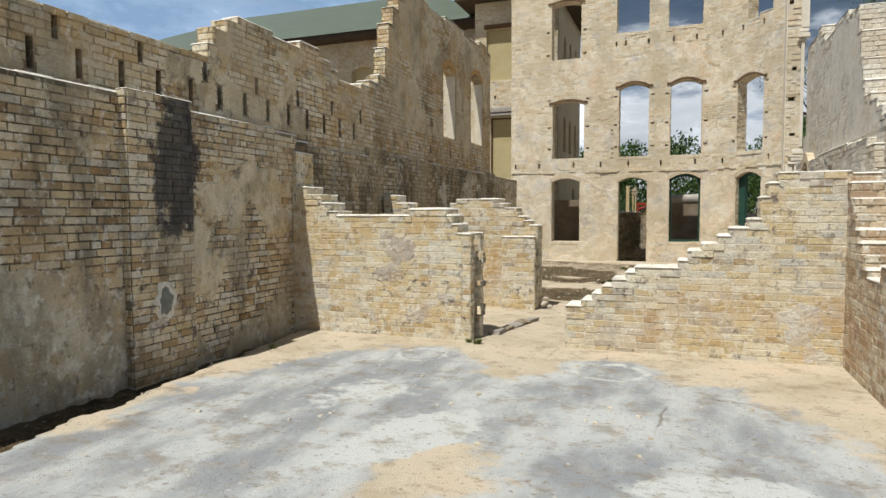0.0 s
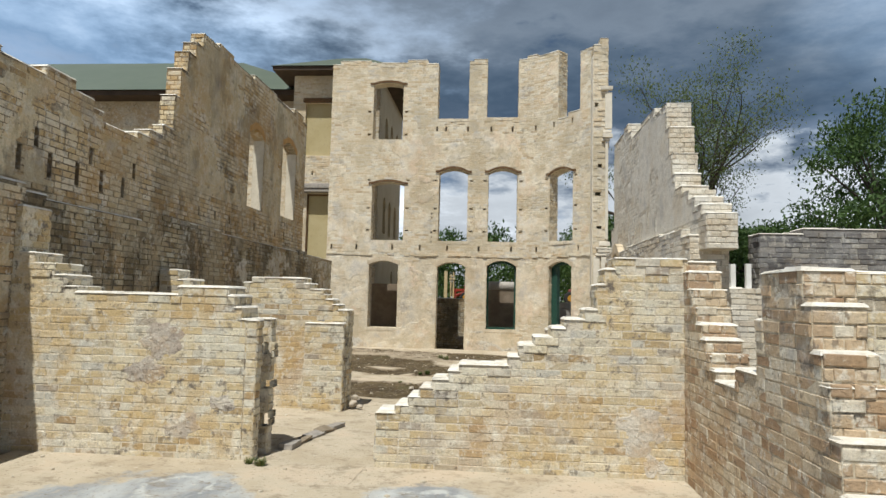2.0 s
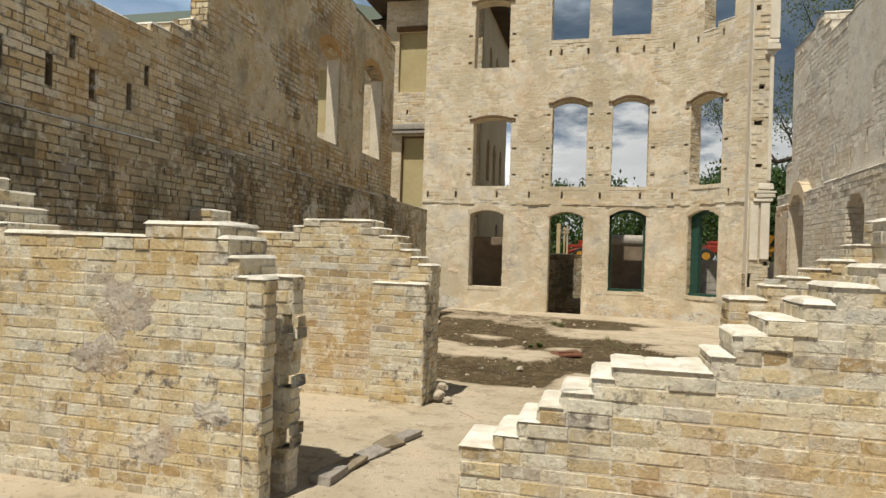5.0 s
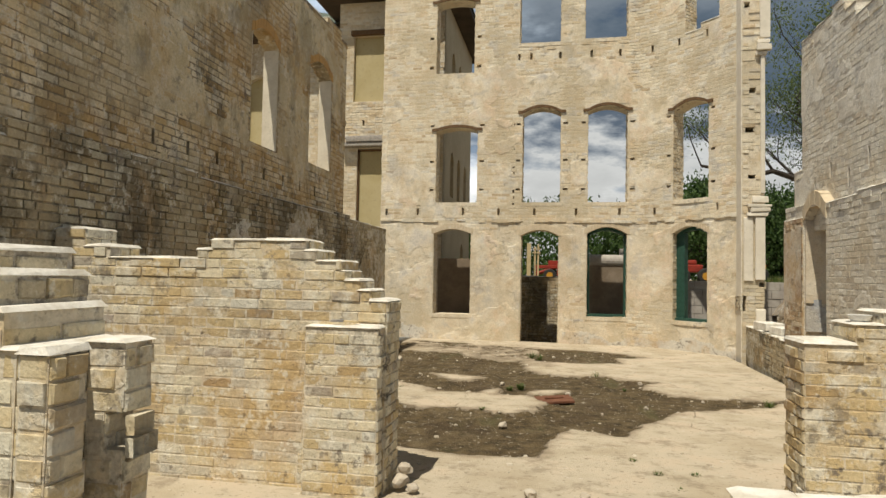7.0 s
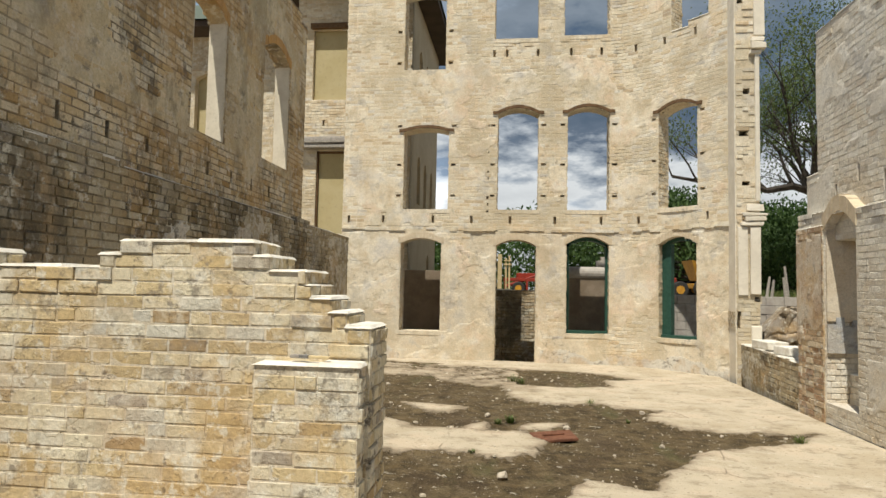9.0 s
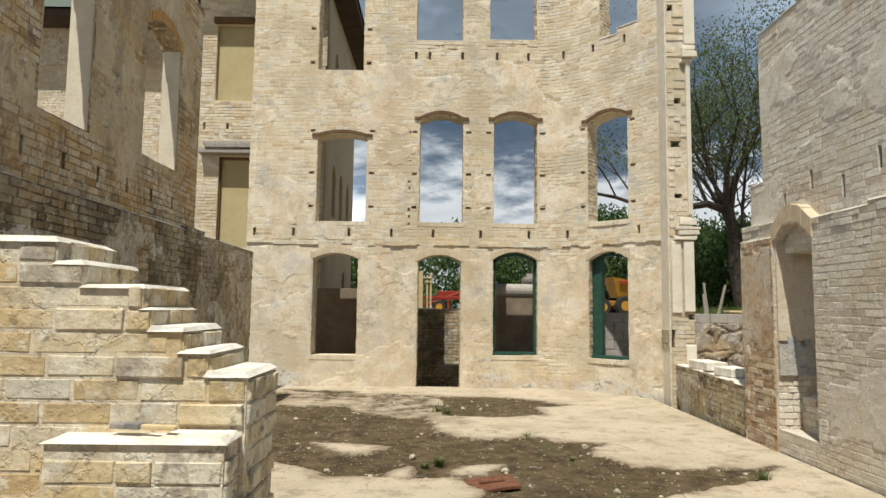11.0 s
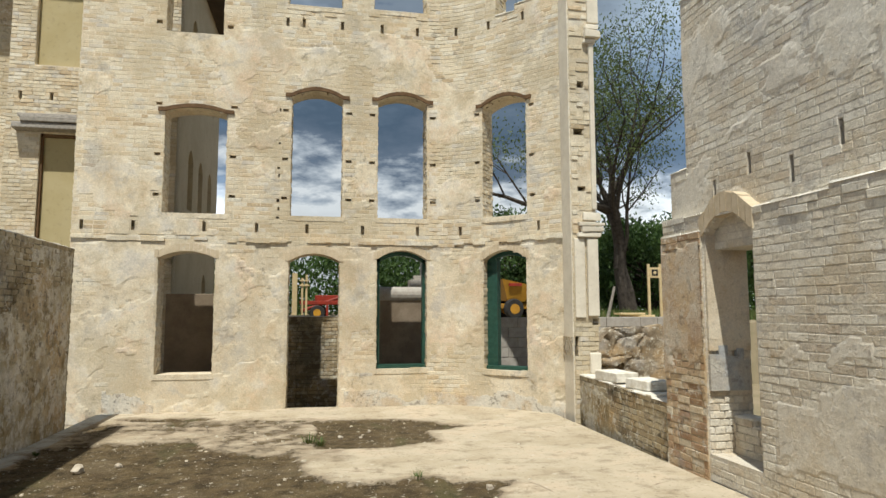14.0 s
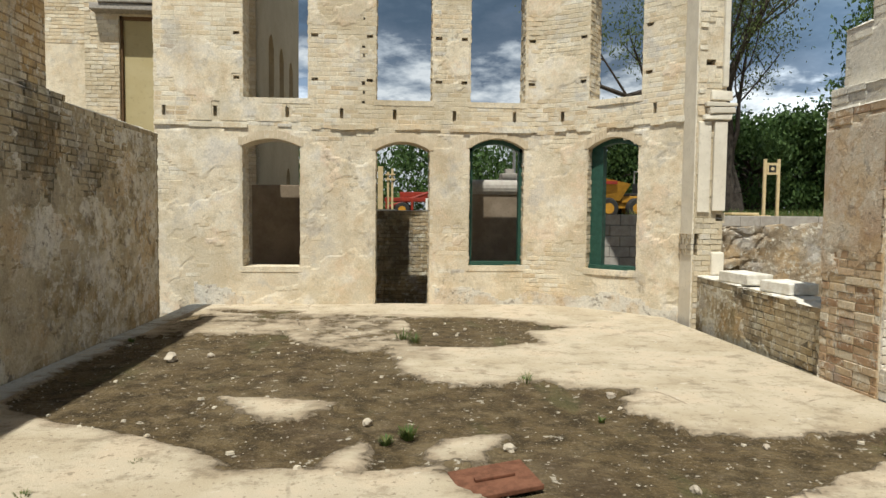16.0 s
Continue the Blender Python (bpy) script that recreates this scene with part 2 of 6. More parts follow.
M_DARKPLASTER = simple("brown_plaster", (0.17, 0.13, 0.09), (0.24, 0.19, 0.14), 2.5)
M_BLOCK = simple("concrete_block", (0.30, 0.27, 0.24), (0.40, 0.37, 0.33), 5.0)
M_RUST = simple("rusted_iron", (0.13, 0.055, 0.032), (0.22, 0.10, 0.06), 16.0, 0.75, 0.3)
M_STONE = simple("pale_stone", (0.50, 0.44, 0.35), (0.36, 0.31, 0.25), 7.0)
M_YELLOW = simple("yellow_paint", (0.48, 0.25, 0.03), (0.36, 0.18, 0.025), 5.0, 0.45)
M_RED = simple("red_paint", (0.30, 0.035, 0.02), (0.20, 0.03, 0.02), 5.0, 0.45)
M_RUBBER = simple("black_rubber", (0.02, 0.02, 0.02), (0.035, 0.033, 0.03), 9.0)
M_STEEL = simple("grey_steel", (0.25, 0.25, 0.25), (0.33, 0.32, 0.31), 9.0, 0.45, 0.6)
M_NEWWOOD = simple("new_timber", (0.52, 0.40, 0.22), (0.60, 0.48, 0.28), 12.0)
M_BARK = simple("bark", (0.04, 0.033, 0.027), (0.08, 0.066, 0.054), 9.0, 0.95, 0.0, 0.9)
M_WHITE = simple("white_enamel", (0.78, 0.77, 0.74), (0.70, 0.69, 0.66), 9.0, 0.4)


def foliage(name, a, b, c):
    m, n = material(name)
    r = n.add("ShaderNodeNewGeometry").outputs["Random Per Island"]
    col = n.add("ShaderNodeValToRGB", ramp=[(0.0, a), (0.5, b), (1.0, c)], ins={0: r}).outputs[0]
    p = n.add("ShaderNodeBsdfPrincipled", ins={"Base Color": col, "Roughness": 0.6, "Specular IOR Level": 0.3})
    t = n.add("ShaderNodeBsdfTranslucent", ins={0: col})
    n.add("ShaderNodeOutputMaterial", ins={0: n.add("ShaderNodeMixShader", ins={0: 0.3, 1: p.outputs[0], 2: t.outputs[0]}).outputs[0]})
    return m


M_LEAF = foliage("oak_leaf", (0.06, 0.09, 0.025), (0.10, 0.14, 0.04), (0.16, 0.19, 0.07))
M_LEAF_DARK = foliage("dense_leaf", (0.025, 0.055, 0.014), (0.055, 0.10, 0.026), (0.09, 0.15, 0.04))
M_GRASS = foliage("grass_blade", (0.06, 0.11, 0.025), (0.10, 0.15, 0.04), (0.22, 0.20, 0.08))


def floor_material():
    m, n = material("slab_and_soil")
    pos = n.add("ShaderNodeNewGeometry").outputs["Position"]
    node = n.add("ShaderNodeAttribute")
    node.attribute_name = "dirt"
    dirt = node.outputs["Fac"]
    node = n.add("ShaderNodeAttribute")
    node.attribute_name = "grey"
    grey = node.outputs["Fac"]
    node = n.add("ShaderNodeAttribute")
    node.attribute_name = "pale"
    pale = node.outputs["Fac"]
    f1, f2, f3 = n.noise(pos, 1.1, 6.0, 0.6), n.noise(pos, 6.0, 6.0, 0.65), n.noise(pos, 60.0, 4.0, 0.7)
    tan = n.mix(n.span(f1, 0.35, 0.65), (0.42, 0.35, 0.25), (0.54, 0.475, 0.37))
    tan = n.mix(n.math("MULTIPLY", n.span(f1, 0.50, 0.62), 0.35), tan, (0.49, 0.36, 0.24))
    streak = n.noise(n.add("ShaderNodeMapping", ins={"Vector": pos, "Rotation": (0, 0, 0.5), "Scale": (1.0, 0.45, 1.0)}).outputs[0], 1.6, 8.0, 0.6)
    cement = n.mix(n.span(streak, 0.38, 0.62), (0.25, 0.26, 0.27), (0.46, 0.47, 0.46))
    cement = n.mix(n.math("MULTIPLY", n.span(f2, 0.5, 0.7), 0.35), cement, (0.42, 0.36, 0.27))
    col = n.mix(n.span(n.math("ADD", grey, n.math("MULTIPLY", n.math("SUBTRACT", f2, 0.5), 1.1)), 0.35, 0.65), tan, cement)
    col = n.mix(n.span(n.math("ADD", pale, n.math("MULTIPLY", n.math("SUBTRACT", f2, 0.5), 0.9)), 0.4, 0.6), col, (0.50, 0.51, 0.49))
    film = n.noise(n.add("ShaderNodeMapping", ins={"Vector": pos, "Scale": (1.0, 1.35, 1.0)}).outputs[0], 2.8, 9.0, 0.76)
    col = n.mix(n.math("MULTIPLY", n.span(film, 0.50, 0.64), 0.6), col, (0.21, 0.165, 0.11))
    near_soil = n.math("ADD", dirt, n.math("MULTIPLY", n.math("SUBTRACT", film, 0.5), 0.9))
    col = n.mix(n.math("MULTIPLY", n.span(near_soil, 0.18, 0.55), 0.8), col, (0.22, 0.17, 0.115))
    soil = n.mix(n.span(f2, 0.35, 0.65), (0.042, 0.029, 0.013), (0.110, 0.078, 0.038))
    soil = n.mix(n.math("MULTIPLY", n.span(n.noise(pos, 0.8, 7.0, 0.66), 0.52, 0.62), 0.45), soil, (0.18, 0.138, 0.083))
    soil = n.mix(n.math("MULTIPLY", n.span(f3, 0.58, 0.68), 0.6), soil, (0.34, 0.29, 0.21))
    soil = n.mix(n.math("MULTIPLY", n.span(f1, 0.46, 0.36), 0.6), soil, (0.06, 0.04, 0.022))
    soil = n.mix(n.math("MULTIPLY", n.span(film, 0.50, 0.62), 0.6), soil, (0.17, 0.128, 0.072))
    soil = n.mix(n.math("MULTIPLY", n.span(streak, 0.56, 0.66), 0.5), soil, (0.085, 0.085, 0.035))
    edge = n.math("ADD", n.math("MULTIPLY", dirt, 1.8), n.math("ADD", n.math("MULTIPLY", n.math("SUBTRACT", f2, 0.5), 0.7), n.math("MULTIPLY", n.math("SUBTRACT", film, 0.5), 0.9)))
    col = n.mix(n.span(edge, 0.88, 0.95), col, soil)
    node = n.add("ShaderNodeTexVoronoi", ins={"Vector": n.mix(0.08, pos, n.add("ShaderNodeTexNoise", ins={"Vector": pos, "Scale": 3.0}).outputs["Color"]), "Scale": 0.33})
    node.feature = "DISTANCE_TO_EDGE"
    crack = node.outputs["Distance"]
    col = n.mix(n.math("MULTIPLY", n.math("MULTIPLY", n.span(crack, 0.004, 0.001), n.span(f1, 0.5, 0.6)), 0.6), col, (0.13, 0.10, 0.07))
    specks = n.noise(pos, 26.0, 2.0, 0.5)
    col = n.mix(n.math("MULTIPLY", n.span(specks, 0.62, 0.70), 0.6), col, (0.18, 0.14, 0.10))
    chips = n.noise(pos, 9.0, 5.0, 0.62)
    col = n.mix(n.math("MULTIPLY", n.span(chips, 0.64, 0.67), 0.65), col, (0.20, 0.155, 0.105))
    col = n.mix(n.math("MULTIPLY", n.span(chips, 0.36, 0.33), 0.5), col, (0.62, 0.57, 0.48))
    h = n.math("ADD", n.math("MULTIPLY", f3, 0.8), f2)
    h = n.math("ADD", h, n.math("MULTIPLY", n.math("MULTIPLY", specks, 3.0), n.span(edge, 0.8, 0.95)))
    finish(n, col, 0.9, h, 0.9, 0.016)
    return m


M_FLOOR = floor_material()
M_GROUND = simple("dry_ground", (0.30, 0.24, 0.16), (0.20, 0.17, 0.10), 0.8)

# ---- building helpers ----


def mesh(name, verts, faces, mat=None):
    me = bpy.data.meshes.new(name)
    me.from_pydata([tuple(v) for v in verts], [], faces)
    me.update()
    if mat:
        me.materials.append(mat)
    return me


def part(name, data, mat, parent, label=""):
    """One mesh object under a thing. data: a bmesh or (verts, faces)."""
    if isinstance(data, bmesh.types.BMesh):
        me = bpy.data.meshes.new(name)
        data.normal_update()
        data.to_mesh(me)
        data.free()
        me.materials.append(mat)
    else:
        me = mesh(name, data[0], data[1], mat)
    ob = new(name, me)
    ob.parent = parent
    if label:
        ob["label"] = label
    return ob


def thing(name, label, category, at=None, group="", kind=""):
    ob = new(name)
    ob.empty_display_size = 0.1
    if at is not None:
        ob.matrix_world = at
    return tagged(ob, label, category, group, kind)


def box(bm, x0, x1, y0, y1, z0, z1, bevel=0.0, m=None, jit=0.0, rnd=random):
    vs = [Vector((x, y, z)) for x in (x0, x1) for y in (y0, y1) for z in (z0, z1)]
    if jit:
        vs = [v + Vector((rnd.uniform(-jit, jit), rnd.uniform(-jit, jit), rnd.uniform(-jit, jit))) for v in vs]
    if m is not None:
        vs = [m @ v for v in vs]
    b = [bm.verts.new(v) for v in vs]
    fs = [bm.faces.new([b[i] for i in f]) for f in ((0, 1, 3, 2), (4, 6, 7, 5), (0, 4, 5, 1), (2, 3, 7, 6), (0, 2, 6, 4), (1, 5, 7, 3))]
    if bevel:
        edges = list({e for f in fs for e in f.edges})
        bmesh.ops.bevel(bm, geom=edges, offset=bevel, segments=2, affect="EDGES", profile=0.6)
    return bm


def boxes(*rows, bevel=0.0, m=None, jit=0.0):
    bm = bmesh.new()
    for r in rows:
        box(bm, *r, bevel=bevel, m=m, jit=jit)
    return bm


def tube(bm, a, b, r0, r1, seg=10, cap=True):
    a, b = Vector(a), Vector(b)
    q = (b - a).to_track_quat("Z", "Y")
    ring = lambda c, r: [bm.verts.new(c + q @ Vector((r * math.cos(i * math.tau / seg), r * math.sin(i * math.tau / seg), 0))) for i in range(seg)]
    ra, rb = ring(a, r0), ring(b, r1)
    for i in range(seg):
        bm.faces.new((ra[i], ra[(i + 1) % seg], rb[(i + 1) % seg], rb[i]))
    if cap:
        bm.faces.new(ra[::-1])
        bm.faces.new(rb)
    return bm


# ---- masonry walls ----
COURSE, BRICK = 0.075, 0.225


class Line:
    """A straight wall face from a to b; depth runs to the left of the way from a to b."""

    def __init__(self, a, b):
        self.a, self.d = Vector(a), (Vector(b) - Vector(a)).normalized()
        self.n = Vector((-self.d.y, self.d.x))
        self.length = (Vector(b) - Vector(a)).length

    def at(self, u, d, z):
        p = self.a + self.d * u + self.n * d
        return (p.x, p.y, z)


class Bend:
    """The facade's face: straight along x, then bending towards -y. u is x on the straight part."""

    def __init__(self, turn, p1, p2):
        self.turn = turn
        p0 = Vector((turn, 14.0))
        p1, p2 = Vector(p1), Vector(p2)
        self.pts = [p0 * (1 - s) ** 2 + p1 * 2 * s * (1 - s) + p2 * s * s for s in np.linspace(0, 1, 41)]
        self.us = [turn]
        for a, b in zip(self.pts, self.pts[1:]):
            self.us.append(self.us[-1] + (b - a).length)

    def at(self, u, d, z):
        if u <= self.turn:
            return (u, 14.0 + d, z)
        i = min(max(np.searchsorted(self.us, u) - 1, 0), 39)
        f = (u - self.us[i]) / (self.us[i + 1] - self.us[i])
        a, b = self.pts[i], self.pts[i + 1]
        way = (b - a).normalized()
        p = a.lerp(b, f) + Vector((-way.y, way.x)) * d
        return (p.x, p.y, z)

    def u(self, x):
        return float(np.interp(x, [p.x for p in self.pts], self.us))


def step(profile, u):
    """The top of a wall at u; profile: rows of (u from which, height)."""
    z = profile[0][1]
    for pu, pz in profile:
        if u >= pu - 1e-6:
            z = pz
    return z


def gaps(holes, u, eps=0.0):
    """The (z0, z1) of the holes over u."""
    out = []
    for u0, u1, z0, z1, rise in holes:
        if u0 + 1e-6 < u + eps < u1 - 1e-6:
            s = (u + eps - u0) / (u1 - u0) * 2 - 1
            out.append((z0, z1 + rise * (1 - s * s)))
    return out


def solid_spans(zb, zt, cut):
    spans, z = [], zb
    for a, b in sorted(cut):
        if a > z:
            spans.append((z, min(a, zt)))
        z = max(z, b)
        if z >= zt:
            break
    if z < zt:
        spans.append((z, zt))
    return [s for s in spans if s[1] - s[0] > 1e-4]


def slab(face, u0, u1, zb, profile, holes, d0, d1):
    """Verts and faces of a wall with stepped top and arched holes, between the depths d0 and d1."""
    cuts = {u0, u1}
    cuts |= {pu for pu, _ in profile if u0 < pu < u1}
    for h in holes:
        k = 10 if h[4] else 1
        cuts |= {h[0] + (h[1] - h[0]) * i / k for i in range(k + 1)}
    if isinstance(face, Bend):
        cuts |= {u for u in face.us if u0 < u < u1}
    cuts = sorted(c for c in cuts if u0 - 1e-6 <= c <= u1 + 1e-6)
    cuts = [c for i, c in enumerate(cuts) if i == 0 or c - cuts[i - 1] > 1e-4]
    verts, faces = [], []
    strips = []
    for a, b in zip(cuts, cuts[1:]):
        zt = step(profile, (a + b) / 2)
        e = min(1e-4, (b - a) / 4)
        left, right = solid_spans(zb, zt, gaps(holes, a, e)), solid_spans(zb, zt, gaps(holes, b, -e))
        if len(left) != len(right):
            mid = solid_spans(zb, zt, gaps(holes, (a + b) / 2, 1e-7))
            left = right = mid
        strips.append((a, b, left, right))

    def quad(p):
        k = len(verts)
        verts.extend(p)
        faces.append((k, k + 1, k + 2, k + 3))

    for i, (a, b, left, right) in enumerate(strips):
        for (l0, l1), (r0, r1) in zip(left, right):
            A, B = face.at, face.at
            quad([A(a, d0, l0), B(b, d0, r0), B(b, d0, r1), A(a, d0, l1)])
            quad([B(b, d1, r0), A(a, d1, l0), A(a, d1, l1), B(b, d1, r1)])
            quad([A(a, d0, l1), B(b, d0, r1), B(b, d1, r1), A(a, d1, l1)])
            quad([A(a, d1, l0), B(b, d1, r0), B(b, d0, r0), A(a, d0, l0)])
        for spans, other, u, flip in ((left, strips[i - 1][3] if i else [], a, 0), (right, strips[i + 1][2] if i + 1 < len(strips) else [], b, 1)):
            for s0, s1 in spans:
                for z0, z1 in solid_spans(s0, s1, other):
                    p = [face.at(u, d1, z0), face.at(u, d0, z0), face.at(u, d0, z1), face.at(u, d1, z1)]
                    quad(p[::-1] if flip else p)
    return verts, faces


def brick_verts(face, u0, u1, z0, z1, d0, d1, rnd, jit=0.004):
    """A brick with a slightly narrower, uneven face: 8 corners of the body and 4 of the face."""
    j = lambda: rnd.uniform(-jit, jit)
    c = 0.0035
    tu, tz = rnd.uniform(-0.5, 0.5) * jit, rnd.uniform(-0.5, 0.5) * jit
    rows = []
    for d, s in ((d1, 0.0), (d0 + c, 0.0), (d0, c)):
        for u, z in ((u0 + s, z0 + s), (u1 - s, z0 + s), (u1 - s, z1 - s), (u0 + s, z1 - s)):
            rows.append(face.at(u + j() * 0.9, d + (j() * 0.5 + (tu if u > (u0 + u1) / 2 else -tu) + (tz if z > (z0 + z1) / 2 else -tz) if d != d1 else 0), z + j() * 0.9))
    return rows


BRICK_FACES = [(8, 9, 10, 11), (0, 1, 5, 4), (1, 2, 6, 5), (2, 3, 7, 6), (3, 0, 4, 7), (4, 5, 9, 8), (5, 6, 10, 9), (6, 7, 11, 10), (7, 4, 8, 11)]


def courses(face, u0, u1, zb, profile, holes, seed, course=COURSE, length=BRICK, joint=0.005):
    """The bricks (u0, u1, z0, z1) that fill a wall, course by course, in a running bond broken here and there."""
    rnd = random.Random(seed)
    edges = sorted({u0, u1} | {p for p, _ in profile if u0 < p < u1} | {h[0] for h in holes} | {h[1] for h in holes})
    top = max(z for _, z in profile)
    row = 0
    z = zb
    while z + course * 0.6 < top:
        zm = z + course * 0.5
        cuts = set(edges)
        for h in holes:
            if h[4] and h[3] < z + course < h[3] + h[4] + course:
                s = math.sqrt(max(0.0, 1 - max(0, (zm - h[3])) / h[4])) if zm < h[3] + h[4] else 0
                mid, half = (h[0] + h[1]) / 2, (h[1] - h[0]) / 2
                cuts |= {mid - half * s, mid + half * s}
        cuts = sorted(c for c in cuts if u0 <= c <= u1)
        runs = []
        for a, b in zip(cuts, cuts[1:]):
            m = (a + b) / 2
            ok = step(profile, m) >= z + course * 0.7 and not any(g0 < zm < g1 for g0, g1 in gaps(holes, m, 1e-7))
            if ok and b - a > 1e-4:
                if runs and abs(runs[-1][1] - a) < 1e-6:
                    runs[-1][1] = b
                else:
                    runs.append([a, b])
        for a, b in runs:
            u = math.floor((a - u0) / length) * length + u0 - (length / 2 if row % 2 else 0)
            while u < b:
                w_ = length * (1 + rnd.uniform(-0.06, 0.06)) if rnd.random() > 0.12 else length * 0.5
                s, e = max(u, a), min(u + w_, b)
                if e - s > 0.035:
                    yield s + joint, e - joint, z + joint + rnd.uniform(-0.002, 0.002), z + course - joint + rnd.uniform(-0.002, 0.002)
                u += w_
        z += course
        row += 1


def wall(name, label, face, u0, u1, zb, profile, holes, thick, mats, seed, near, proud=0.010, pockets=(), back=True, ends=True, caps=True, bare=None, core="mortar_core", kind="structure", category="wall", joint=0.005):
    """A masonry wall: a core, bricks on both faces and ends, and a mortar cap on the broken top. near: the stretch of u, z whose bricks are parts."""
    top = thing(name, label, category, kind=kind)
    rnd = random.Random(seed)
    if pockets:
        v, f = slab(face, u0, u1, zb, profile, [*holes, *pockets], 0.0, 0.12)
        v2, f2 = slab(face, u0, u1, zb, profile, holes, 0.12, thick)
        f = f + [tuple(i + len(v) for i in q) for q in f2]
        v = v + v2
    else:
        v, f = slab(face, u0, u1, zb, profile, holes, 0.0, thick)
    part(core, (v, f), mats["none"], top)
    singles, verts, faces = [], [], []
    for a, b, z0, z1 in courses(face, u0, u1, zb, profile, [*holes, *pockets], seed, joint=joint):
        if bare and not bare(a, z0, rnd):
            continue
        d = -proud * rnd.uniform(0.35, 1.3)
        loose = z1 > step(profile, (a + b) / 2) - COURSE * 1.6
        if loose:
            d -= rnd.uniform(-0.004, 0.012)
        vv = brick_verts(face, a, b, z0, z1, d, 0.03, rnd, 0.004 if proud > 0.006 else (0.0024 if proud > 0.0026 else 0.0015))
        if near and near[0] <= a <= near[1] and near[2] <= z0 <= near[3] and len(singles) < 300:
            singles.append(vv)
        else:
            k = len(verts)
            verts += vv
            faces += [tuple(i + k for i in q) for q in BRICK_FACES]
    if back:
        for a, b, z0, z1 in courses(face, u0, u1, zb, profile, holes, seed + 1):
            vv = brick_verts(face, b, a, z0, z1, thick + proud * rnd.uniform(0.35, 1.3), thick - 0.03, rnd)
            k = len(verts)
            verts += vv
            faces += [tuple(i + k for i in q) for q in BRICK_FACES]
    if ends:
        edges = [(u0, -1, -1e9, 1e9), (u1, 1, -1e9, 1e9)]
        edges += [(h[0], 1, h[2], h[3]) for h in holes] + [(h[1], -1, h[2], h[3]) for h in holes]
        steps = [(p, q) for p, q in zip(profile, profile[1:])]
        for (pu, pz), (qu, qz) in steps:
            if abs(qz - pz) > 0.03:
                edges.append((qu, -1 if qz > pz else 1, min(pz, qz), max(pz, qz)))
        for eu, way, lo, hi in edges:
            z, row = zb, 0
            inside = eu - way * 0.01
            while z + COURSE * 0.7 < step(profile, inside):
                zm = z + COURSE / 2
                if lo <= zm <= hi and not any(g0 < zm < g1 for g0, g1 in gaps(holes, inside, 1e-7)):
                    d = 0.0 if row % 2 else -BRICK / 4
                    while d < thick:
                        a, b = max(d, 0.0), min(d + (BRICK / 2 if row % 3 else BRICK), thick)
                        d += (BRICK / 2 if row % 3 else BRICK)
                        if b - a < 0.04:
                            continue
                        out = rnd.uniform(0.003, 0.018)
                        ua, ub = eu + way * out, eu - way * 0.03
                        k = len(verts)
                        j = lambda: rnd.uniform(-0.003, 0.003)
                        vv = []
                        for uu, s in ((ub, 0.0), (ua - way * 0.006, 0.0), (ua, 0.006)):
                            for dd, zz in ((a + 0.004 + s, z + 0.005 + s), (b - 0.004 - s, z + 0.005 + s), (b - 0.004 - s, z + COURSE - 0.005 - s), (a + 0.004 + s, z + COURSE - 0.005 - s)):
                                vv.append(face.at(uu + j(), dd + j(), zz + j()))
                        verts += vv
                        order = BRICK_FACES if way < 0 else [t_[::-1] for t_ in BRICK_FACES]
                        faces += [tuple(i + k for i in t_[::-1]) for t_ in order]
                z += COURSE
                row += 1
    if verts:
        tagged(part("brickwork", (verts, faces), mats["island"], top), kind="stuff")
    for vv in singles:
        c = sum((Vector(p) for p in vv), Vector()) / len(vv)
        ob = new("brick", mesh("brick", [Vector(p) - c for p in vv], BRICK_FACES, mats["object"]))
        ob.parent, ob.location = top, c
    if caps:
        bm = bmesh.new()
        ends_u = [p for p, _ in profile[1:]] + [u1]
        for (pu, pz), qu in zip(profile, ends_u):
            a = max(pu, u0)
            qu = min(qu, u1)
            while a < qu - 0.02:
                b = min(a + rnd.uniform(0.15, 0.5), qu)
                if qu - b < 0.12:
                    b = qu
                h = rnd.uniform(0.006, 0.022)
                lo = [face.at(a - 0.01, -0.012, pz - 0.004), face.at(b + 0.01, -0.012, pz - 0.004), face.at(b + 0.01, thick + 0.012, pz - 0.004), face.at(a - 0.01, thick + 0.012, pz - 0.004)]
                hi = [face.at(a + rnd.uniform(0, 0.02), rnd.uniform(-0.01, 0.02), pz + h * rnd.uniform(0.6, 1.2)), face.at(b - rnd.uniform(0, 0.02), rnd.uniform(-0.01, 0.02), pz + h * rnd.uniform(0.6, 1.2)),
                      face.at(b - rnd.uniform(0, 0.02), thick + rnd.uniform(-0.02, 0.01), pz + h * rnd.uniform(0.6, 1.2)), face.at(a + rnd.uniform(0, 0.02), thick + rnd.uniform(-0.02, 0.01), pz + h * rnd.uniform(0.6, 1.2))]
                q = [bm.verts.new(p) for p in lo + hi]
                for t_ in ((4, 5, 6, 7), (0, 1, 5, 4), (1, 2, 6, 5), (2, 3, 7, 6), (3, 0, 4, 7)):
                    bm.faces.new([q[i] for i in t_])
                a = b
        # the cap's colour carries the glare of sun on the top
        part("mortar_cap", bm, M_CAP, top, "mortar cap with sunlit white put into its colour")
    return top


